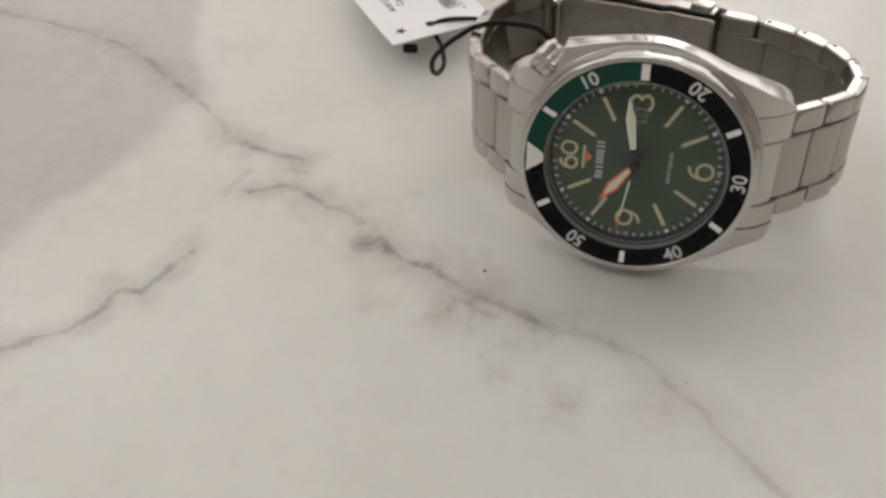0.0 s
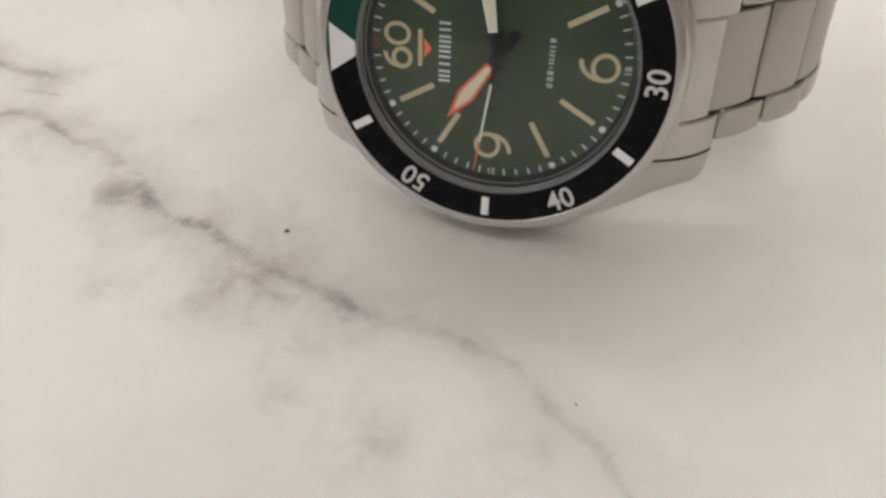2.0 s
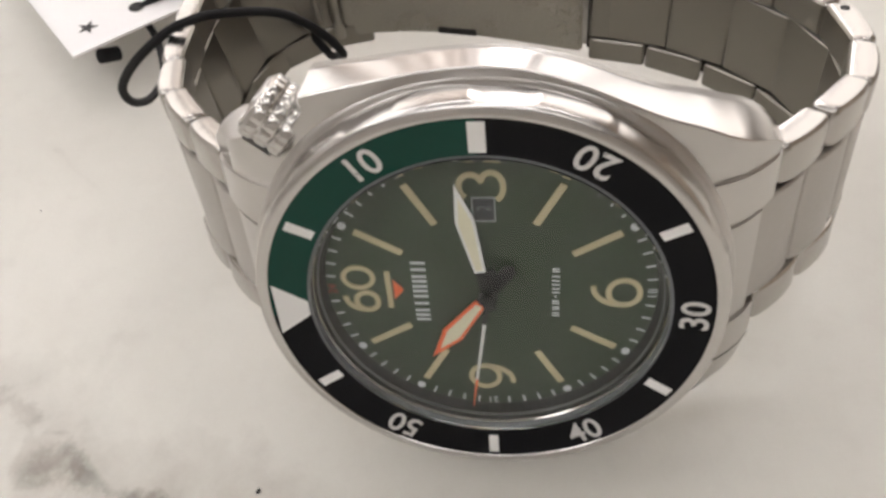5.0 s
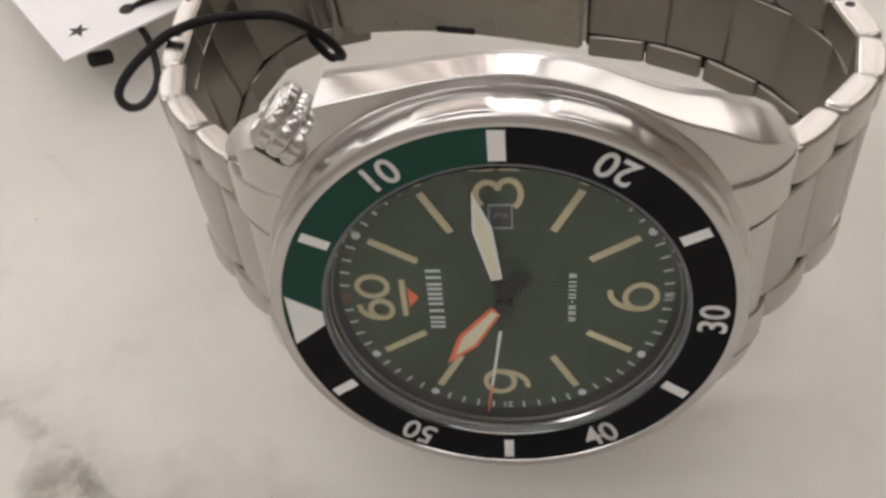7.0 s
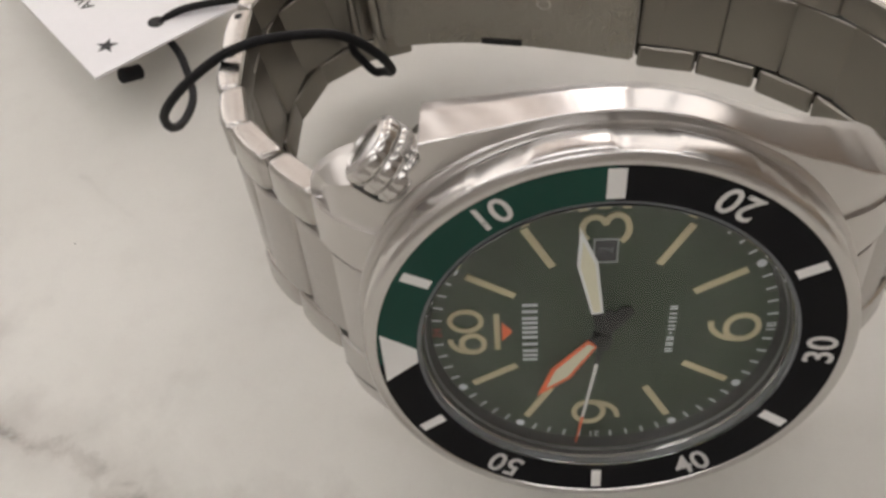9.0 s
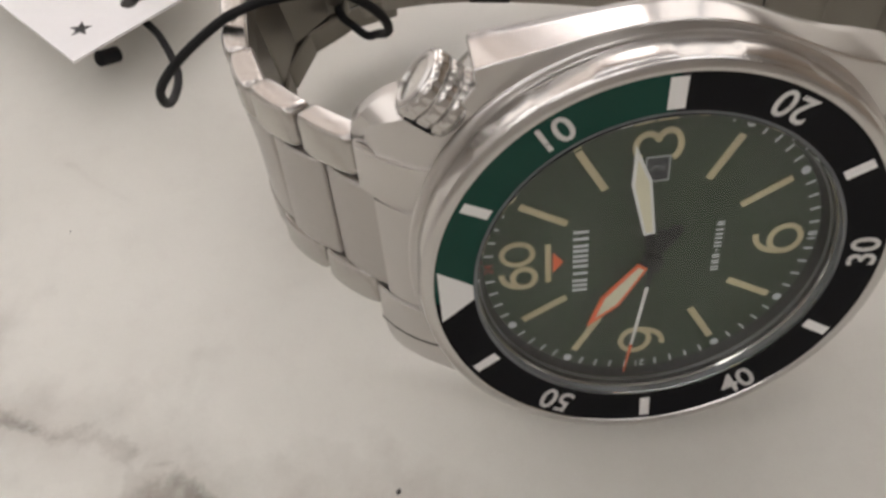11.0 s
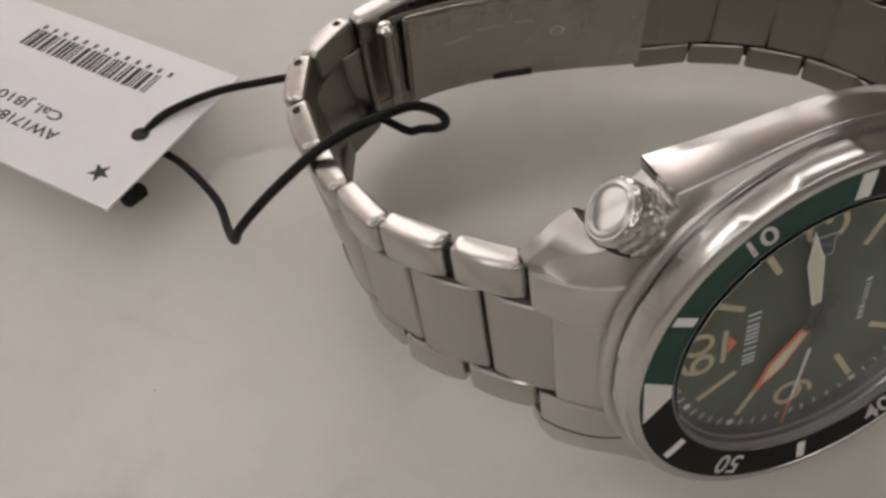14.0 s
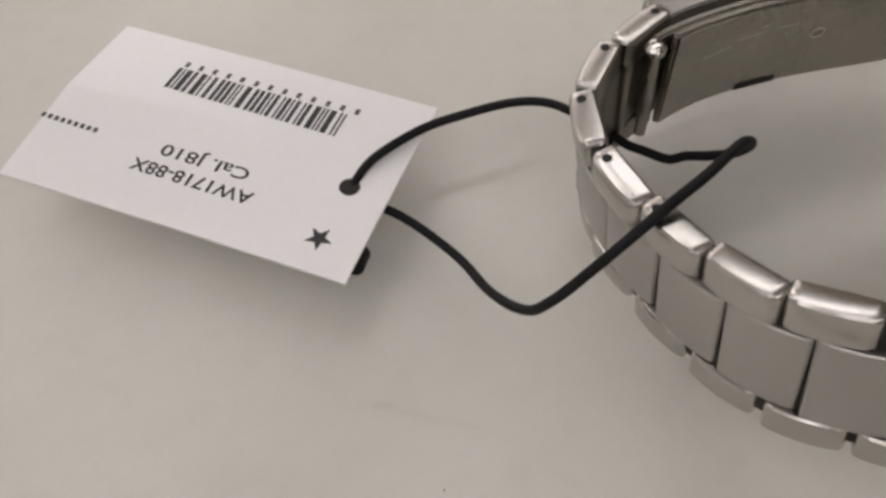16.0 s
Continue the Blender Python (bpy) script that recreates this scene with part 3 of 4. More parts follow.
bezel = part("bezel", bezel_mesh(), STEEL_BEZEL, watch, "polished steel rotating bezel", angle=28)
part("black_insert", sector(R_IN, 19.2, 90, 358, -1.0, CONE_IN, CONE_OUT, 160), INSERT_BLACK, bezel, "glossy black bezel insert")
part("green_insert", sector(R_IN, 19.2, -2, 90, -1.0, CONE_IN, CONE_OUT, 64), INSERT_GREEN, bezel, "glossy dark green bezel insert")
for k, (a, r0, r1, w) in enumerate(((30, 16.3, 18.8, 0.95), (90, 16.1, 18.95, 1.35), (150, 16.4, 18.8, 0.95), (210, 16.4, 18.8, 0.95), (270, 16.5, 18.75, 0.9), (330, 16.4, 18.8, 0.95))):
    part("minute_mark", block(-w / 2, w / 2, (r0 - r1) / 2, (r1 - r0) / 2, -0.03, 0.03), INK_WHITE, bezel, smooth=False, at=on_insert(a, (r0 + r1) / 2))
part("zero_triangle", prism([(-2.85, 1.55), (2.9, 1.55), (0.8, -1.42), (-0.8, -1.42)], -0.03, 0.035), INK_WHITE, bezel, "white zero triangle", smooth=False, at=on_insert(0, 17.3))
for number, a, inward in (("10", 60, 0), ("20", 120, 1), ("30", 180, 1), ("40", 240, 1), ("50", 300, 0)):
    bm = letters(number, 3.4, 0.045, 0.05, 0.98)
    at = on_insert(a, 17.6, 0.005) @ Matrix.Rotation(math.pi * inward, 4, "Z")
    part("numeral", bm, INK_SILVER, bezel, smooth=False, at=at)

crystal = part("crystal", lathe([(0, 0.03), (15.42, 0.02), (15.52, -0.03), (15.55, -0.1), (15.55, -0.45), (0, -0.45)]), GLASS, watch, "clear flat watch crystal", angle=20)
crystal.visible_shadow = False
part("crystal_gasket", lathe([(15.55, -0.35), (R_IN, -0.28), (R_IN, -1.2), (15.55, -1.2)]), GASKET, watch, "thin pale ring round the crystal")
part("rehaut", lathe([(15.9, -1.15), (15.6, -1.15), (15.46, -1.42), (15.9, -1.42)]), STEEL_SHINE, watch, "bright polished flange edge")
part("rehaut", lathe([(15.9, -1.42), (15.46, -1.42), (15.3, -1.82), (15.9, -1.82)]), STEEL_DARK, watch, "dark flange groove")
part("rehaut", lathe([(15.9, -1.82), (15.26, -1.82), (15.2, -2.1), (15.9, -2.1)]), STEEL_FLANGE, watch, "grey steel flange ring")
part("rehaut", lathe([(15.45, -2.1), (15.2, -2.1), (14.85, -3.1), (15.9, -3.2), (15.9, -2.1)]), STEEL_DARK, watch, "dark lower flange ring")

DZ = -3.1
dial = part("dial", lathe([(0, DZ), (15.2, DZ), (15.2, DZ - 0.4), (0, DZ - 0.4)]), DIAL, watch, "olive green sunray dial")
bar = None
for a in (30, 60, 120, 150, 210, 240, 300, 330):
    if bar is None:
        bar = part("hour_marker", block(-0.33, 0.33, 8.55, 13.2, DZ, DZ + 0.14, 0.04), LUME, dial, at=place(0, 0, 0, a))
    else:
        again("hour_marker", bar, dial, place(0, 0, 0, a))
dot = None
for a in range(0, 360, 30):
    if a % 90 == 0:
        continue
    if dot is None:
        dot = part("hour_dot", lathe([(0, DZ + 0.06), (0.4, DZ + 0.06), (0.4, DZ), (0, DZ)], 20), PRINT_GREY, dial, at=place(14.35 * math.sin(radians(a)), 14.35 * math.cos(radians(a)), 0))
    else:
        again("hour_dot", dot, dial, place(14.35 * math.sin(radians(a)), 14.35 * math.cos(radians(a)), 0))
tick = None
for k in range(60):
    if k % 5 == 0:
        continue
    if tick is None:
        tick = part("minute_tick", block(-0.09, 0.09, 13.9, 14.75, DZ, DZ + 0.03), PRINT_GREY, dial, smooth=False, at=place(0, 0, 0, 6 * k))
    else:
        again("minute_tick", tick, dial, place(0, 0, 0, 6 * k))
for number, a, turned, mat in (("24", 0, 0, RED_DARK), ("18", 180, 1, PRINT_GREY), ("21", 270, 0, PRINT_GREY)):
    at = Matrix.Rotation(radians(-a), 4, "Z") @ Matrix.Translation((0, 14.35 * MM, (DZ + 0.02) * MM)) @ Matrix.Rotation(math.pi * turned, 4, "Z")
    part("small_numeral", letters(number, 1.15, 0.0, 0.03), mat, dial, smooth=False, at=at)

# large numerals drawn as even strokes
Z0, Z1 = DZ, DZ + 0.12


def six(size=1.0):
    bowl = stroke(arc(0, -0.72 * size, 1.42 * size, 1.36 * size, 0, 349, 40), 0.5, Z0, Z1, loop=True)
    tail = stroke(arc(0.55 * size, -0.55 * size, 1.95 * size, 2.5 * size, 188, 84, 24), 0.5, Z0, Z1)
    return join(bowl, tail)


part("numeral_six", six(), LUME, dial, "cream numeral", at=place(0, -11.2, 0))
part("numeral_nine", six(), LUME, dial, "cream numeral", at=place(-10.95, 0, 0, 180))
part("numeral_three", join(stroke(arc(0, 1.02, 1.2, 0.98, 150, -70, 26), 0.5, Z0, Z1), stroke(arc(-0.02, -0.68, 1.4, 0.98, 70, -155, 28), 0.5, Z0, Z1)), LUME, dial, "cream numeral", at=place(11.2, 0.0, 0))
part("numeral_sixty", six(0.74), LUME, dial, "cream numeral", at=place(-1.4, 11.75, 0))
part("numeral_sixty_zero", stroke(arc(0, 0, 1.16, 1.36, 0, 351, 40), 0.46, Z0, Z1, loop=True), LUME, dial, "cream numeral", at=place(1.4, 11.75, 0))
part("dial_line", block(-2.15, 2.15, 8.8, 9.3, Z0, Z1), LUME, dial, smooth=False)
part("red_triangle", prism([(-1.15, 8.62), (1.15, 8.62), (0.12, 7.75), (-0.12, 7.75)], Z0, Z0 + 0.04), ORANGE, dial, "orange-red triangle print", smooth=False)

# plain bars where the maker's mark and the movement's name stand
for x, w, strokes in ((-3.3, 0.75, 2), (-2.45, 0.3, 1), (-1.6, 0.75, 1), (-0.75, 0.3, 1), (0.15, 0.75, 2), (1.3, 0.75, 2), (2.75, 0.95, 2)):
    for k in range(strokes):
        c = x if strokes == 1 else x + (k - 0.5) * (w - 0.2)
        part("mark_bar", block(c - 0.13, c + 0.13, 5.5, 6.85, Z0, Z0 + 0.05), PRINT_GREY, dial, smooth=False)
for x, w in ((-2.7, 0.4), (-1.95, 0.35), (-1.25, 0.35), (0.1, 0.5), (0.8, 0.2), (1.25, 0.14), (1.75, 0.3), (2.45, 0.35)):
    for k in range(2 if w > 0.3 else 1):
        c = x if w <= 0.3 else x + (k - 0.5) * (w - 0.1)
        part("mark_bar", block(c - 0.07, c + 0.07, -6.3, -5.65, Z0, Z0 + 0.04), PRINT_GREY, dial, smooth=False)
part("mark_bar", block(-0.75, -0.45, -6.03, -5.9, Z0, Z0 + 0.04), PRINT_GREY, dial, smooth=False)

window = part("date_window", block(-1.15, 1.15, -0.92, 0.92, DZ, DZ + 0.05), DATE_DARK, dial, "dark date window in a pale frame", smooth=False, at=place(8.95, 0.05, 0))
part("window_frame", join(block(-1.24, 1.24, 0.88, 1.0, DZ, DZ + 0.1), block(-1.24, 1.24, -1.0, -0.88, DZ, DZ + 0.1), block(-1.24, -1.11, -0.88, 0.88, DZ, DZ + 0.1), block(1.11, 1.24, -0.88, 0.88, DZ, DZ + 0.1)), MARK_GREY, window, smooth=False)
part("date_figure", letters("2", 1.6, 0.0, 0.02), DATE_GREY, window, "pale date figure", smooth=False, at=place(0.1, 0, DZ + 0.07))

# pointers over the dial
HZ = DZ + 0.55
hour = part("hour_hand", prism([(-0.55, 1.2), (-1.05, 6.0), (0, 9.6), (1.05, 6.0), (0.55, 1.2)], HZ, HZ + 0.16, 0.03), ORANGE, watch, "orange-rimmed hour hand", at=place(0, 0, 0, -54.5))
part("hour_lume", prism([(-0.3, 1.5), (-0.68, 5.9), (0, 8.2), (0.68, 5.9), (0.3, 1.5)], HZ + 0.16, HZ + 0.22), LUME_HAND, hour, "cream lume", smooth=False)
part("hour_tail", prism([(-0.45, 1.3), (-0.7, -2.6), (-0.62, -3.6), (0, -4.0), (0.62, -3.6), (0.7, -2.6), (0.45, 1.3)], HZ - 0.02, HZ + 0.14, 0.03), HAND_BLACK, hour, "black tail")
MZ = HZ + 0.4
minute = part("minute_hand", prism([(-0.5, 3.0), (-0.85, 8.6), (0, 12.4), (0.85, 8.6), (0.5, 3.0)], MZ, MZ + 0.16, 0.03), HAND_WHITE, watch, "white-rimmed minute hand", at=place(0, 0, 0, 79.5))
part("minute_lume", prism([(-0.28, 3.3), (-0.58, 8.5), (0, 11.0), (0.58, 8.5), (0.28, 3.3)], MZ + 0.16, MZ + 0.22), LUME_HAND, minute, "cream lume", smooth=False)
part("minute_base", prism([(-0.4, 3.05), (-0.55, 0.0), (-0.4, -1.6), (0.4, -1.6), (0.55, 0.0), (0.4, 3.05)], MZ - 0.02, MZ + 0.14, 0.03), HAND_BLACK, minute, "black base")
SZ = MZ + 0.35
second = part("second_hand", prism([(-0.16, 2.9), (0.16, 2.9), (0.12, 10.2), (-0.12, 10.2)], SZ, SZ + 0.1), HAND_WHITE, watch, "thin white second hand with orange tip", smooth=False, at=place(0, 0, 0, -82))
part("second_tip", prism([(-0.12, 10.2), (0.12, 10.2), (0.05, 14.0), (-0.05, 14.0)], SZ, SZ + 0.1), ORANGE, second, "orange tip", smooth=False)
part("second_tail", prism([(-0.4, -3.4), (0, -3.7), (0.4, -3.4), (0.32, 0), (0.18, 2.9), (-0.18, 2.9), (-0.32, 0)], SZ - 0.01, SZ + 0.09), HAND_BLACK, second, "black tail", smooth=False)
part("hand_cap", lathe([(0, SZ + 0.3), (0.6, SZ + 0.3), (0.8, SZ + 0.15), (0.8, HZ), (0, HZ)], 32), HAND_BLACK, watch, "black centre cap")

# crown, lying out at half past one
def crown_mesh():
    """Three bands of rounded pads between grooves."""
    teeth, fine, bands = 13, 8, 3
    steps = teeth * fine
    levels = [(-0.6, 2.3, None), (0.05, 2.75, None)]
    for b in range(bands):
        levels += [(0.1 + 1.33 * (b + v), 3.22, v) for v in (0.04, 0.16, 0.34, 0.66, 0.84, 0.96)]
    levels += [(4.12, 2.7, None), (4.25, 2.62, None)]
    bm = bmesh.new()
    rings = []
    for z, r, v in levels:
        row = []
        for k in range(steps):
            a = 2 * math.pi * k / steps
            d = r
            if v is not None:
                u = (k % fine + 0.5) / fine
                d = 2.74 + 0.34 * (1 - abs(2 * u - 1) ** 7) * (1 - abs(2 * v - 1) ** 8)
            row.append(bm.verts.new((d * math.cos(a), d * math.sin(a), z)))
        rings.append(row)
    for a, b in zip(rings, rings[1:]):
        for k in range(steps):
            j = (k + 1) % steps
            bm.faces.new((a[k], a[j], b[j], b[k]))
    bm.faces.new(rings[0][::-1])
    bm.faces.new(rings[-1])
    return bm


out = Vector((0.675, 0.738, 0))
AXIS = Matrix((Vector((0, 0, 1)), out.cross(Vector((0, 0, 1))) * -1, out)).transposed().to_4x4()
crown = part("crown", crown_mesh(), STEEL_BEZEL, watch, "knurled polished steel crown", at=Matrix.Translation(Vector((14.6, 15.74, -6.5)) * MM) @ AXIS, angle=50)
part("crown_tube", lathe([(0, -0.8), (1.5, -0.8), (1.5, 0.5), (0, 0.5)], 24), STEEL_DARK, crown)
part("crown_cap", lathe([(1.95, 4.22), (2.05, 4.42), (2.2, 4.44), (2.42, 4.32), (2.6, 4.1), (2.6, 3.9), (1.95, 3.9)], 48), STEEL_CASE, crown, "smooth crown rim")
part("crown_disc", lathe([(0, 4.3), (1.6, 4.28), (1.95, 4.24), (1.95, 4.0), (0, 4.0)], 48), STEEL_SHINE, crown, "polished crown end disc", angle=20)

# ---- the bracelet ----
# the middle of its outer face, from the twelve o'clock lugs round to the six o'clock lugs
SPINE = [(0.3, 22.6, -7.4), (0.3, 25.1, -10.3), (0.25, 31.0, -16.6), (0.2, 36.1, -23.6), (0.7, 38.4, -32.2), (1.8, 39.3, -40.7), (3.8, 39.1, -49.5), (5.6, 35.4, -57.2), (6.8, 27.8, -61.7), (7.2, 19.6, -63.3), (7.1, 10, -62.9), (6.6, 0, -60.9), (5.9, -10.7, -58.0), (5.4, -18.9, -56.1), (4.5, -25.9, -53.1), (3.5, -32.4, -48.0), (2.6, -36.9, -40.7), (1.4, -38.5, -32.2), (0.35, -36.4, -23.8), (0.3, -31.1, -16.7), (0.3, -25.3, -10.2), (0.3, -22.6, -7.4)]
PITCH, SIDE_T = 8.55, 2.8


def spine_line():
    ext = [Vector(p) for p in SPINE]
    ext = [2 * ext[0] - ext[1]] + ext + [2 * ext[-1] - ext[-2]]
    line = []
    for i in range(1, len(ext) - 2):
        p0, p1, p2, p3 = ext[i - 1 : i + 3]
        for k in range(20):
            t = k / 20
            line.append(0.5 * (2 * p1 + (p2 - p0) * t + (2 * p0 - 5 * p1 + 4 * p2 - p3) * t**2 + (3 * p1 - p0 - 3 * p2 + p3) * t**3))
    line.append(ext[-2])
    return line


LINE = spine_line()
LENGTH = [0.0]
for a, b in zip(LINE, LINE[1:]):
    LENGTH.append(LENGTH[-1] + (b - a).length)
TOTAL = LENGTH[-1]


def on_spine(s):
    """The middle of the bracelet's outer face, s millimetres along it."""
    return Vector(float(np.interp(s, LENGTH, [p[i] for p in LINE])) for i in range(3))


def s_at(y):
    """The length along the back of the loop at a given y."""
    back = [k for k, p in enumerate(LINE) if p.z < -52]
    return LENGTH[min(back, key=lambda k: abs(LINE[k].y - y))]


def frame_between(s0, s1):
    a, b = on_spine(s0), on_spine(s1)
    t = (b - a).normalized()
    w = min(1.15, max(0.0, (-18 - (a.z + b.z) / 2) / 40))
    u = Vector((1, 0, 0)) * (1 - w) + UP * w
    if a.y + b.y > 0:
        u.y += 0.2 * w
    u = (u - t * u.dot(t)).normalized()
    o = u.cross(t)
    m = Matrix((u, t, o)).transposed().to_4x4()
    # the bracelet narrows a little towards its clasp
    narrow = 1 - 0.1 * min(1.0, max(0.0, (-15 - (a.z + b.z) / 2) / 45))
    return Matrix.Translation((a + b) / 2 * MM) @ m @ Matrix.Diagonal((narrow, 1, 1, 1)), (b - a).length


def bead_block(x0, x1, length, t, crown_height=0.25, bevel=0.22, raised=0.0):
    """A link: rounded block with a gently bowed outer face."""
    h = length / 2
    bm = bmesh.new()
    ys = [-h, -h * 0.75, -h * 0.4, 0, h * 0.4, h * 0.75, h]
    rows = []
    for y in ys:
        top = raised - crown_height * abs(y / h) ** 2.4
        rows.append([bm.verts.new(p) for p in ((x0, y, -t), (x1, y, -t), (x1, y, top), (x0, y, top))])
    for p, q in zip(rows, rows[1:]):
        for i in range(4):
            j = (i + 1) % 4
            bm.faces.new((p[i], p[j], q[j], q[i]))
    bm.faces.new(rows[0])
    bm.faces.new(rows[-1][::-1])
    bmesh.ops.recalc_face_normals(bm, faces=bm.faces)
    sharp = [e for e in bm.edges if e.calc_face_angle(0) > 0.6]
    bmesh.ops.bevel(bm, geom=sharp, offset=bevel, segments=3, affect="EDGES", profile=0.55)
    return bm


def run_of_links(starts, first_centre):
    """One side of the bracelet, joint to joint."""
    side_top = side_low = centre = hole = None
    for k, (s0, s1) in enumerate(zip(starts, starts[1:])):
        at, length = frame_between(s0, s1)
        if side_top is None:
            side_top = part("side_link", bead_block(5.42, 9.8, PITCH - 0.75, SIDE_T, 0.5, 0.75, 0.3), STEEL_SIDE, watch, "narrow steel outer link", at=at)
            side_low = part("side_link", bead_block(-10.45, -6.45, PITCH - 0.75, SIDE_T, 0.5, 0.6, 0.3), STEEL_SIDE, watch, "narrow steel outer link", at=at)
            dim_inside(side_top)
            dim_inside(side_low)
            top = side_top
        else:
            top = again("side_link", side_top, watch, at, "narrow steel outer link")
            again("side_link", side_low, watch, at, "narrow steel outer link")
        if (first_centre > 0 and k >= 3) or (first_centre < 0 and 1 <= k <= 4):
            spot = Matrix.Translation(Vector((9.75, 2.4 * first_centre, -1.2)) * MM) @ Matrix.Rotation(math.pi / 2, 4, "Y")
            if hole is None:
                hole = part("pin_hole", lathe([(0, 0.08), (0.52, 0.08), (0.52, -0.2), (0, -0.2)], 16), SLOT_DARK, top, "dark pin hole", at=spot)
            else:
                again("pin_hole", hole, top, spot, "dark pin hole")
    for s0, s1 in zip(starts, starts[1:]):
        off = -3.33 if first_centre > 0 else 2.7
        at, length = frame_between(s0 + off, s1 + off)
        if centre is None:
            centre = part("centre_link", bead_block(-6.3, 5.28, PITCH - 0.5, SIDE_T - 0.3, 0.5, 0.4, 0.15), STEEL_LINK, watch, "wide brushed steel centre link", at=at)
            dim_inside(centre)
        else:
            again("centre_link", centre, watch, at, "wide brushed steel centre link")
    last, step = (starts[-1], 1) if first_centre > 0 else (starts[0], -1)
    at, length = frame_between(*sorted((last - step * 0.39 * PITCH, last)))
    short = part("centre_link", bead_block(-6.3, 5.28, length - 0.5, SIDE_T - 0.3, 0.2, 0.3, 0.15), STEEL_LINK, watch, "short steel centre link beside the clasp", at=at)
    dim_inside(short)


def dim_inside(ob):
    """The wrist side is less polished, and coloured darker for its dim reflections."""
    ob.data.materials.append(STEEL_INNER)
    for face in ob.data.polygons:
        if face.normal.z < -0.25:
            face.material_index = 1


LUG = (Vector(SPINE[1]) - Vector(SPINE[0])).length
left_starts = [LUG + PITCH * k for k in range(9)]
right_starts = [TOTAL - LUG - PITCH * k for k in range(9)]
run_of_links(left_starts, 1)
run_of_links(right_starts[::-1], -1)


def end_piece(x0, x1, prof, side, bevel=0.18):
    bm = bmesh.new()
    rows = [[bm.verts.new((x, y * side, z)) for y, z in prof] for x in (x0, x1)]
    n = len(prof)
    for i in range(n):
        j = (i + 1) % n
        bm.faces.new((rows[0][i], rows[0][j], rows[1][j], rows[1][i]))
    bm.faces.new(rows[0])
    bm.faces.new(rows[1][::-1])
    bmesh.ops.recalc_face_normals(bm, faces=bm.faces)
    bmesh.ops.bevel(bm, geom=[e for e in bm.edges if e.calc_face_angle(0) > 0.9], offset=bevel, segments=2, affect="EDGES")
    return bm


def end_link(side):
    """The solid end link between two lugs: a wide middle and two narrow outer pieces."""
    short = [(16.5, -3.9), (18.5, -4.4), (20.0, -5.0), (21.4, -5.85), (22.75, -7.1), (23.75, -8.25), (23.5, -9.8), (21.3, -11.6), (16.5, -9.0)]
    long = [(16.5, -3.85), (18.5, -4.35), (20.0, -4.95), (21.4, -5.8), (22.6, -6.8), (23.8, -8.05), (25.0, -9.8), (24.2, -12.2), (16.5, -9.5)]
    middle = part("end_link", end_piece(-6.3, 5.28, short, side), STEEL_CASE, watch, "steel end link between the lugs")
    part("end_piece", end_piece(5.42, 10.3, long, side), STEEL_CASE, middle)
    part("end_piece", end_piece(-10.85, -6.45, long, side), STEEL_CASE, middle)
    # filler added in the groove, its dark colour standing in for shade
    part("groove_filler", end_piece(-11.15, -10.8, [(y, z - 0.15) for y, z in long], side, 0.02), GAP_SHADE, middle, "dark filler shading the groove beside the lug")


end_link(1)
end_link(-1)


def sweep(s0, s1, x0, x1, z0, z1, steps=28, bevel=0.3, squeeze=0.0):
    """A curved plate that follows the bracelet's line."""
    bm = bmesh.new()
    rows = []
    for k in range(steps + 1):
        s = s0 + (s1 - s0) * k / steps
        m, _ = frame_between(max(0, s - 0.6), min(TOTAL, s + 0.6))
        m = m.copy()
        m.translation = m.translation / MM
        rows.append([bm.verts.new(m @ Vector(p)) for p in ((x0, 0, z0), (x1, 0, z0), (x1, 0, z1), (x0, 0, z1))])
    for p, q in zip(rows, rows[1:]):
        for i in range(4):
            j = (i + 1) % 4
            bm.faces.new((p[i], p[j], q[j], q[i]))
    bm.faces.new(rows[0])
    bm.faces.new(rows[-1][::-1])
    bmesh.ops.recalc_face_normals(bm, faces=bm.faces)
    bmesh.ops.bevel(bm, geom=[e for e in bm.edges if e.calc_face_angle(0) > 0.9], offset=bevel, segments=2, affect="EDGES")
    return bm


s_left, s_right = left_starts[-1], right_starts[-1]
# a strip added in place of the hinge knuckles, dark to shade the gaps
part("gap_strip", sweep(LUG - 1.5, s_left, -8.9, 9.0, -2.0, -0.8, 40, 0.1), GAP_SHADE, watch, "dark strip added to shade the gaps between links")
part("gap_strip", sweep(s_right, TOTAL - LUG + 1.5, -8.9, 9.0, -2.0, -0.8, 40, 0.1), GAP_SHADE, watch, "dark strip added to shade the gaps between links")
clasp = part("clasp", sweep(s_left - 1, s_at(-11.0), -10.8, 9.6, 0.5, 1.7), STEEL_LINK, watch, "folding steel clasp cover")
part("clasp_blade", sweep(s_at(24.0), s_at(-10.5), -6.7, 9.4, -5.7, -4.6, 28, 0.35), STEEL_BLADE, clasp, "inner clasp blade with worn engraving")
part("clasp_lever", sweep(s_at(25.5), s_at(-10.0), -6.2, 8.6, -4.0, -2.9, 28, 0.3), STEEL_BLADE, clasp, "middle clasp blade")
at, _ = frame_between(s_at(26.6) - 1, s_at(26.6) + 1)
HINGE = at @ Matrix.Translation(Vector((0, 0, -4.7)) * MM) @ Matrix.Rotation(math.pi / 2, 4, "Y")
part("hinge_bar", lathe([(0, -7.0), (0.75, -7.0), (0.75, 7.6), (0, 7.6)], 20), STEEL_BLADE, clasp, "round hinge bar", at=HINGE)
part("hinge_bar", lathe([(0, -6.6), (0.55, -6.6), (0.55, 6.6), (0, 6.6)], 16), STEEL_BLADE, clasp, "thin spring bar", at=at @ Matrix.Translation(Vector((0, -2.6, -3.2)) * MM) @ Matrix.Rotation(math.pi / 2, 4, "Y"))
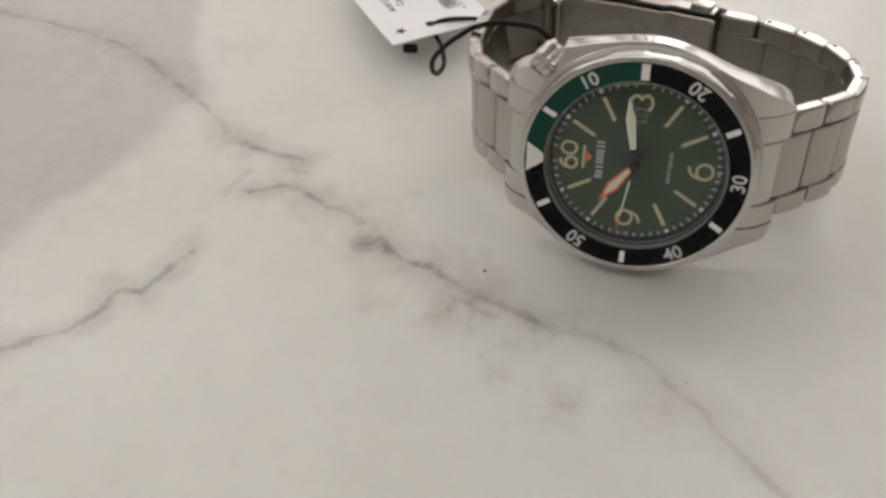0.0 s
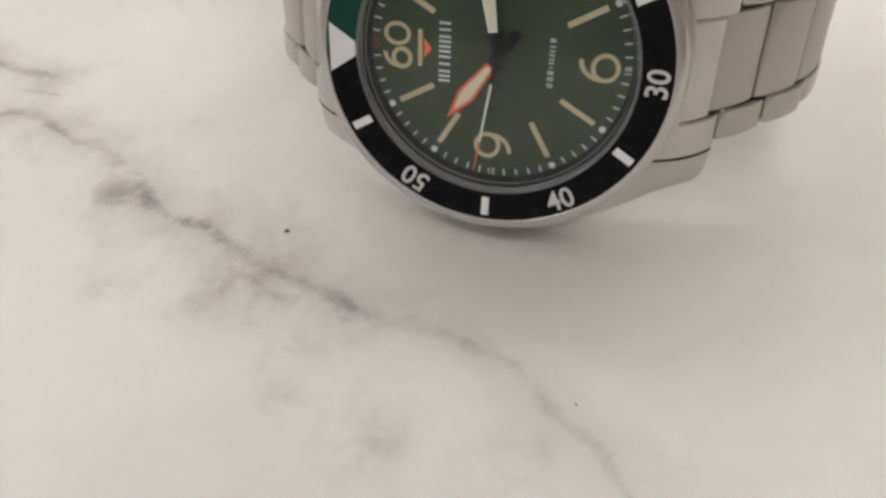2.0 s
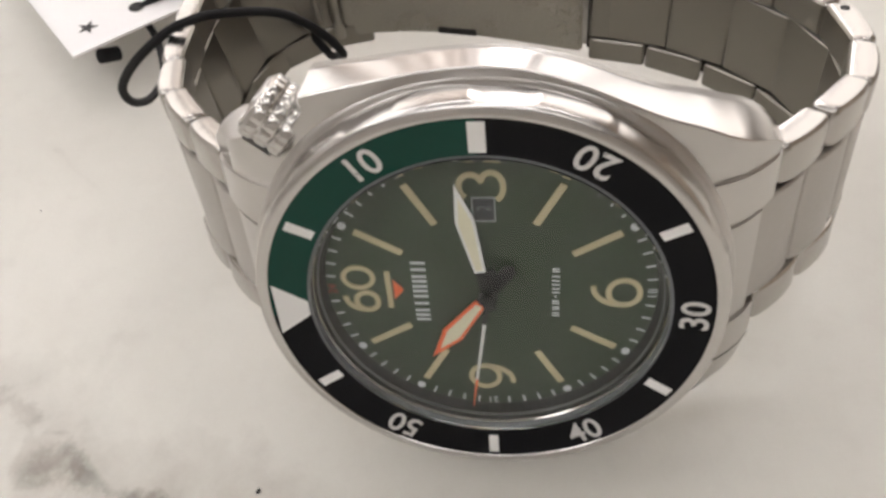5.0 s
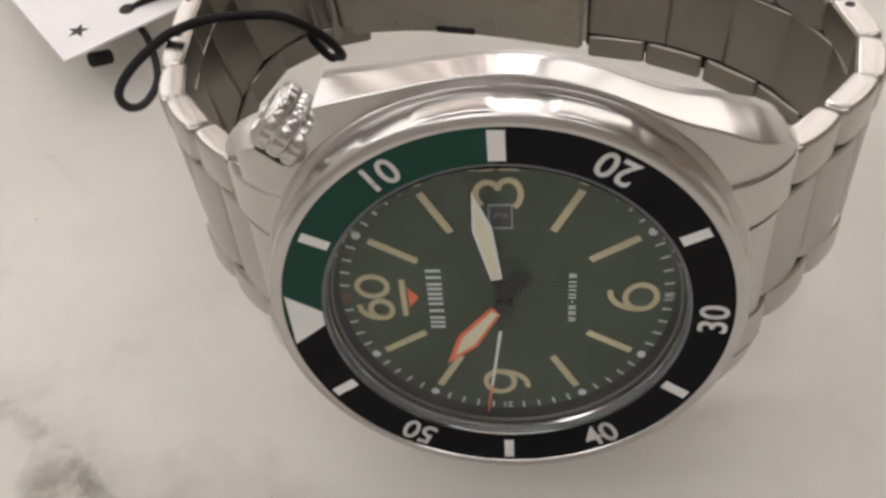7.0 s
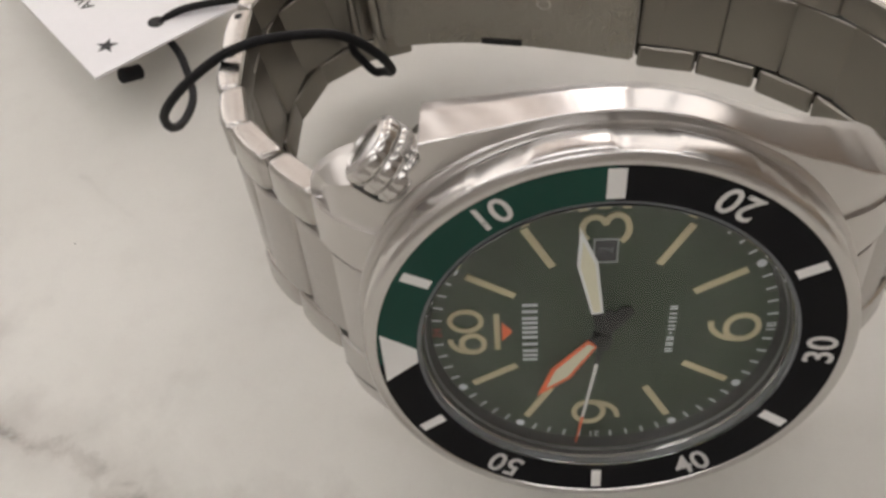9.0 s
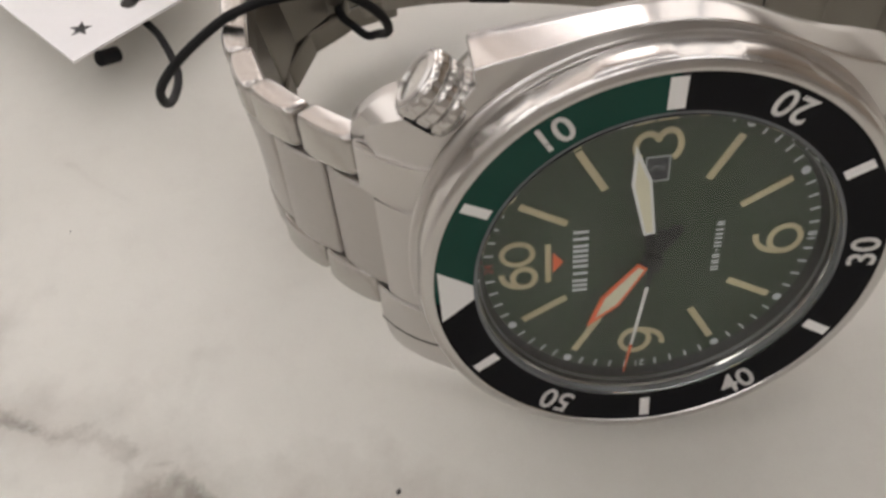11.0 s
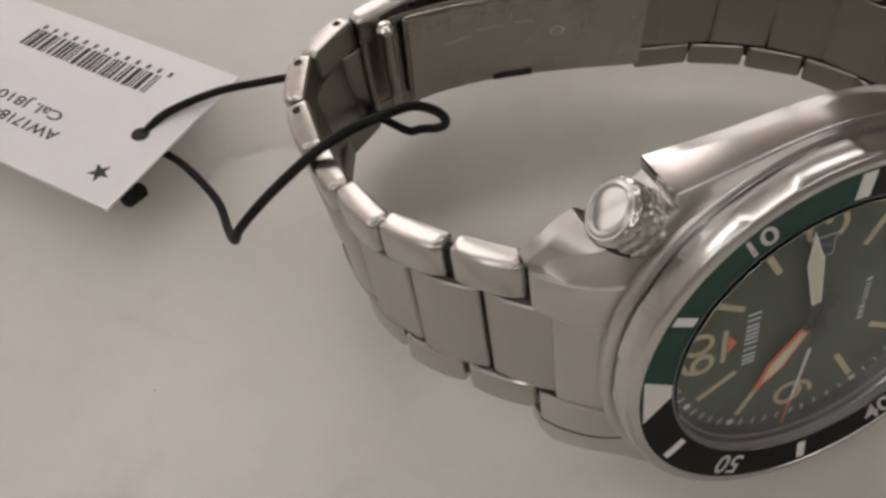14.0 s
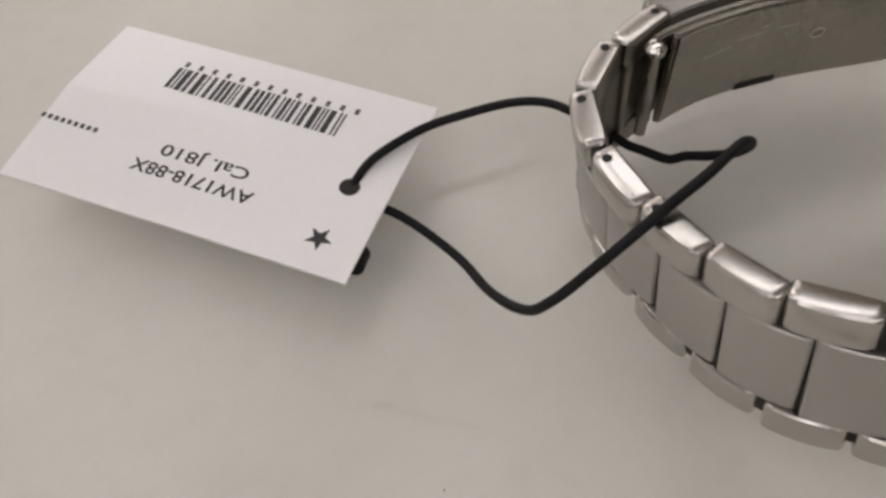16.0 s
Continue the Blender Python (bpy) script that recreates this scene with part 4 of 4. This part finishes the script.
part("hinge_head", lathe([(0, 9.2), (0.8, 9.0), (1.25, 8.5), (1.25, 7.8), (0.85, 7.4), (0, 7.4)], 24), STEEL_SHINE, clasp, "bright rounded bar head", at=HINGE)
at, _ = frame_between(s_at(7) - 3, s_at(7) + 3)
part("clasp_slot", block(-6.4, -5.2, -2.8, 2.8, -5.85, -5.6, 0.1), SLOT_DARK, clasp, "dark release slot", at=at)
at, _ = frame_between(s_at(-6.5) - 2, s_at(-6.5) + 2)
part("clasp_button", block(9.3, 10.5, -2.4, 2.4, -1.6, 1.2, 0.3, 2), STEEL_SIDE, clasp, "small polished release button", at=at)
part("clasp_lip", sweep(s_at(23.0), s_at(-9.5), 9.0, 9.7, -2.6, 0.6, 28, 0.2), STEEL_SIDE, clasp, "polished upper lip of the clasp")
for y, w, x in ((16.5, 1.5, 3.2), (14.2, 0.9, 3.6), (9.8, 2.6, 4.6), (5.5, 1.2, 4.9)):
    at, _ = frame_between(s_at(y) - 1, s_at(y) + 1)
    part("engraved_line", block(x - 0.14, x + 0.14, -w, w, -5.73, -5.68), STEEL_LINK, clasp, "faint engraved line", smooth=False, at=at)
at, _ = frame_between(s_at(1.2) - 1, s_at(1.2) + 1)
part("clasp_stamp", lathe([(0.75, -5.8), (0.95, -5.8), (0.95, -5.6), (0.75, -5.6)], 24), STEEL_SHINE, clasp, "small round stamp", at=at @ Matrix.Translation(Vector((2.4, 0, 0)) * MM))

# ---- the hang tag ----
def local(p):
    return WATCH @ (Vector(p) * MM)


TURN = WATCH.to_3x3()
TU = (TURN @ Vector((0.1802, 0.6763, -0.7142))).normalized()
TN = TU.cross(TURN @ Vector((-0.1201, 0.7358, 0.6665))).normalized()
TV = TN.cross(TU)
corner = local((2.31, 44.76, -75.65))
TAG = Matrix((TU, TV, TN)).transposed().to_4x4()
TAG.translation = corner
tag = tagged(new("hang_tag"), "folded white paper price tag with barcode on a black cord", "tag")
tag.matrix_basis = TAG
LU, LV = 47.2, 28.9


def fold_at(u):
    return 10.3 + 3.2 * u / LU


def ridge(u):
    return 0.1 + 1.0 * (max(0.0, u) / LU) ** 1.5


def lift(u, v):
    """How the card bows, in millimetres above its plane."""
    f = fold_at(u)
    return ridge(u) * (1 - abs(v - f) / (f if v < f else LV - f)) + 0.15 * math.sin(math.pi * u / LU)


def card_mesh():
    us = [LU * k / 24 for k in range(25)]
    parts = (0, 0.25, 0.5, 0.75, 0.95, 1, 1.04, 1.2, 1.4, 1.6, 1.8, 2)
    bm = bmesh.new()
    grid = []
    for z in (0.0, -0.32):
        grid.append([])
        for u in us:
            f = fold_at(u)
            vs = [f * k if k < 1 else f + (LV - f) * (k - 1) for k in parts]
            grid[-1].append([bm.verts.new((u, v, lift(u, v) + z)) for v in vs])
    for g, flip in ((grid[0], False), (grid[1], True)):
        for a, b in zip(g, g[1:]):
            for j in range(len(vs) - 1):
                f = (a[j], b[j], b[j + 1], a[j + 1])
                bm.faces.new(f[::-1] if flip else f)
    t, l = grid
    rim = [(i, 0) for i in range(len(us))] + [(len(us) - 1, j) for j in range(1, len(vs))] + [(i, len(vs) - 1) for i in range(len(us) - 2, -1, -1)] + [(0, j) for j in range(len(vs) - 2, 0, -1)]
    for (i, j), (k, m2) in zip(rim, rim[1:] + rim[:1]):
        bm.faces.new((t[i][j], l[i][j], l[k][m2], t[k][m2]))
    return bm


card = part("card", card_mesh(), CARD, tag, "creased white paper card", angle=50)


def on_card(u, v, turn=0.0, up=0.03):
    f = fold_at(u)
    slope = -ridge(u) / f if v < f else ridge(u) / (LV - f)
    return Matrix.Translation(Vector((u, v, lift(u, v) + up)) * MM) @ Matrix.Rotation(radians(turn), 4, "Z") @ Matrix.Rotation(-math.atan(slope), 4, "X")


def printed(name, text, size, bold, span, u, v):
    bm = letters(text, size, bold, 0.02, span=span)
    for p in bm.verts:
        p.co.z += lift(u + p.co.x, v + p.co.y) + 0.05
        p.co.x += u
        p.co.y += v
    return part(name, bm, INK_BLACK, card, "black printed line", smooth=False)


random.seed(4)
u = 10.4
while u < 35.0:
    w = random.choice((0.28, 0.28, 0.55, 0.8))
    part("code_bar", block(-w / 2, w / 2, -2.05, 2.05, 0, 0.02), INK_BLACK, card, smooth=False, at=on_card(u + w / 2, 7.3))
    u += w + random.choice((0.25, 0.3, 0.55))
for k in range(13):
    part("figure_bar", block(-0.3, 0.3, -0.5, 0.5, 0, 0.02), MARK_DARK, card, smooth=False, at=on_card(9.4 + 2.1 * k, 4.4))
printed("model_line", "AW1718-88X", 2.6, 0.03, 16.7, 23.8, 22.0)
printed("calibre_line", "Cal. J810", 2.5, 0.02, 12.2, 23.6, 18.6)
for k in range(9):
    part("serial_bar", block(-0.28, 0.28, -0.35, 0.35, 0, 0.02), INK_BLACK, card, smooth=False, at=on_card(39.4 + 0.98 * k, 19.1))
star = []
for k in range(10):
    r = 1.75 if k % 2 == 0 else 0.72
    star.append((r * math.sin(math.pi * k / 5), r * math.cos(math.pi * k / 5)))
part("star", prism(star, 0, 0.02), INK_BLACK, card, "black printed star", smooth=False, at=on_card(5.4, 24.3, 12))
part("eyelet", lathe([(0, 0.03), (1.3, 0.03), (1.3, -0.4), (0, -0.4)], 28), SLOT_DARK, card, "punched dark hole", at=on_card(5.2, 16.1, 0, 0.02))

# the cord, in the watch's axes, brought over to the tag's
INV = TAG.inverted() @ WATCH


def cord_points(pts):
    return [(INV @ (Vector(p) * MM)) / MM for p in pts]


CORD = [(-1.0, 60.1, -68.4), (0.6, 59.9, -68.7), (1.7, 58.6, -69.5), (2.5, 55.3, -70.9), (2.8, 48.6, -72.1), (2.5, 42.5, -72.0), (2.3, 36.5, -70.9), (2.0, 32.6, -68.6), (1.7, 30.6, -64.6), (1.2, 29.2, -60.0), (0.8, 28.4, -57.0), (0.4, 27.2, -55.2), (-0.4, 25.2, -53.0), (0.3, 23.7, -51.6), (1.5, 22.5, -49.0), (3.6, 21.9, -46.0), (6.6, 22.5, -43.2), (9.6, 24.5, -41.0), (11.8, 27.6, -39.2), (12.8, 33.5, -36.6), (12.2, 37.1, -36.0), (10.7, 40.4, -36.0), (6.8, 45.6, -37.0), (2.4, 49.5, -39.0), (-1.6, 50.8, -42.6), (-4.4, 51.7, -49.1), (-4.3, 52.4, -56.0), (-2.2, 55.4, -63.0), (-1.2, 58.4, -67.4), (-0.4, 60.0, -68.4)]
part("cord", tube(cord_points(CORD), 0.58), CORD_BLACK, tag, "thin black elastic cord loop")
part("knot", tube(cord_points([(-0.9, 59.4, -69.0), (-0.9, 60.8, -68.0)]), 0.95), CORD_BLACK, tag, "black cord knot under the card")
part("cord_seal", tube(cord_points([(-3.5, 62.0, -62.6), (-3.1, 63.1, -61.0), (-2.7, 63.9, -59.7)]), 1.15, 14), CORD_BLACK, tag, "black plastic cord bead")

# ---- dust ----
def speck(x, y, r):
    bm = bmesh.new()
    bmesh.ops.create_icosphere(bm, subdivisions=1, radius=r)
    for v in bm.verts:
        v.co *= 0.7 + 0.6 * random.random()
        v.co.z = max(v.co.z * 0.6, -r * 0.35) + r * 0.34
    ob = obj("dust_speck", bm, SLOT_DARK)
    ob.location = (x * MM, y * MM, 0)
    return tagged(ob, "tiny dark speck of dust on the marble", "dust", "specks of dust")


for x, y, r in ((-25, -8, 0.3), (15, -25, 0.14), (-65.5, 30.6, 0.12)):
    speck(x, y, r)
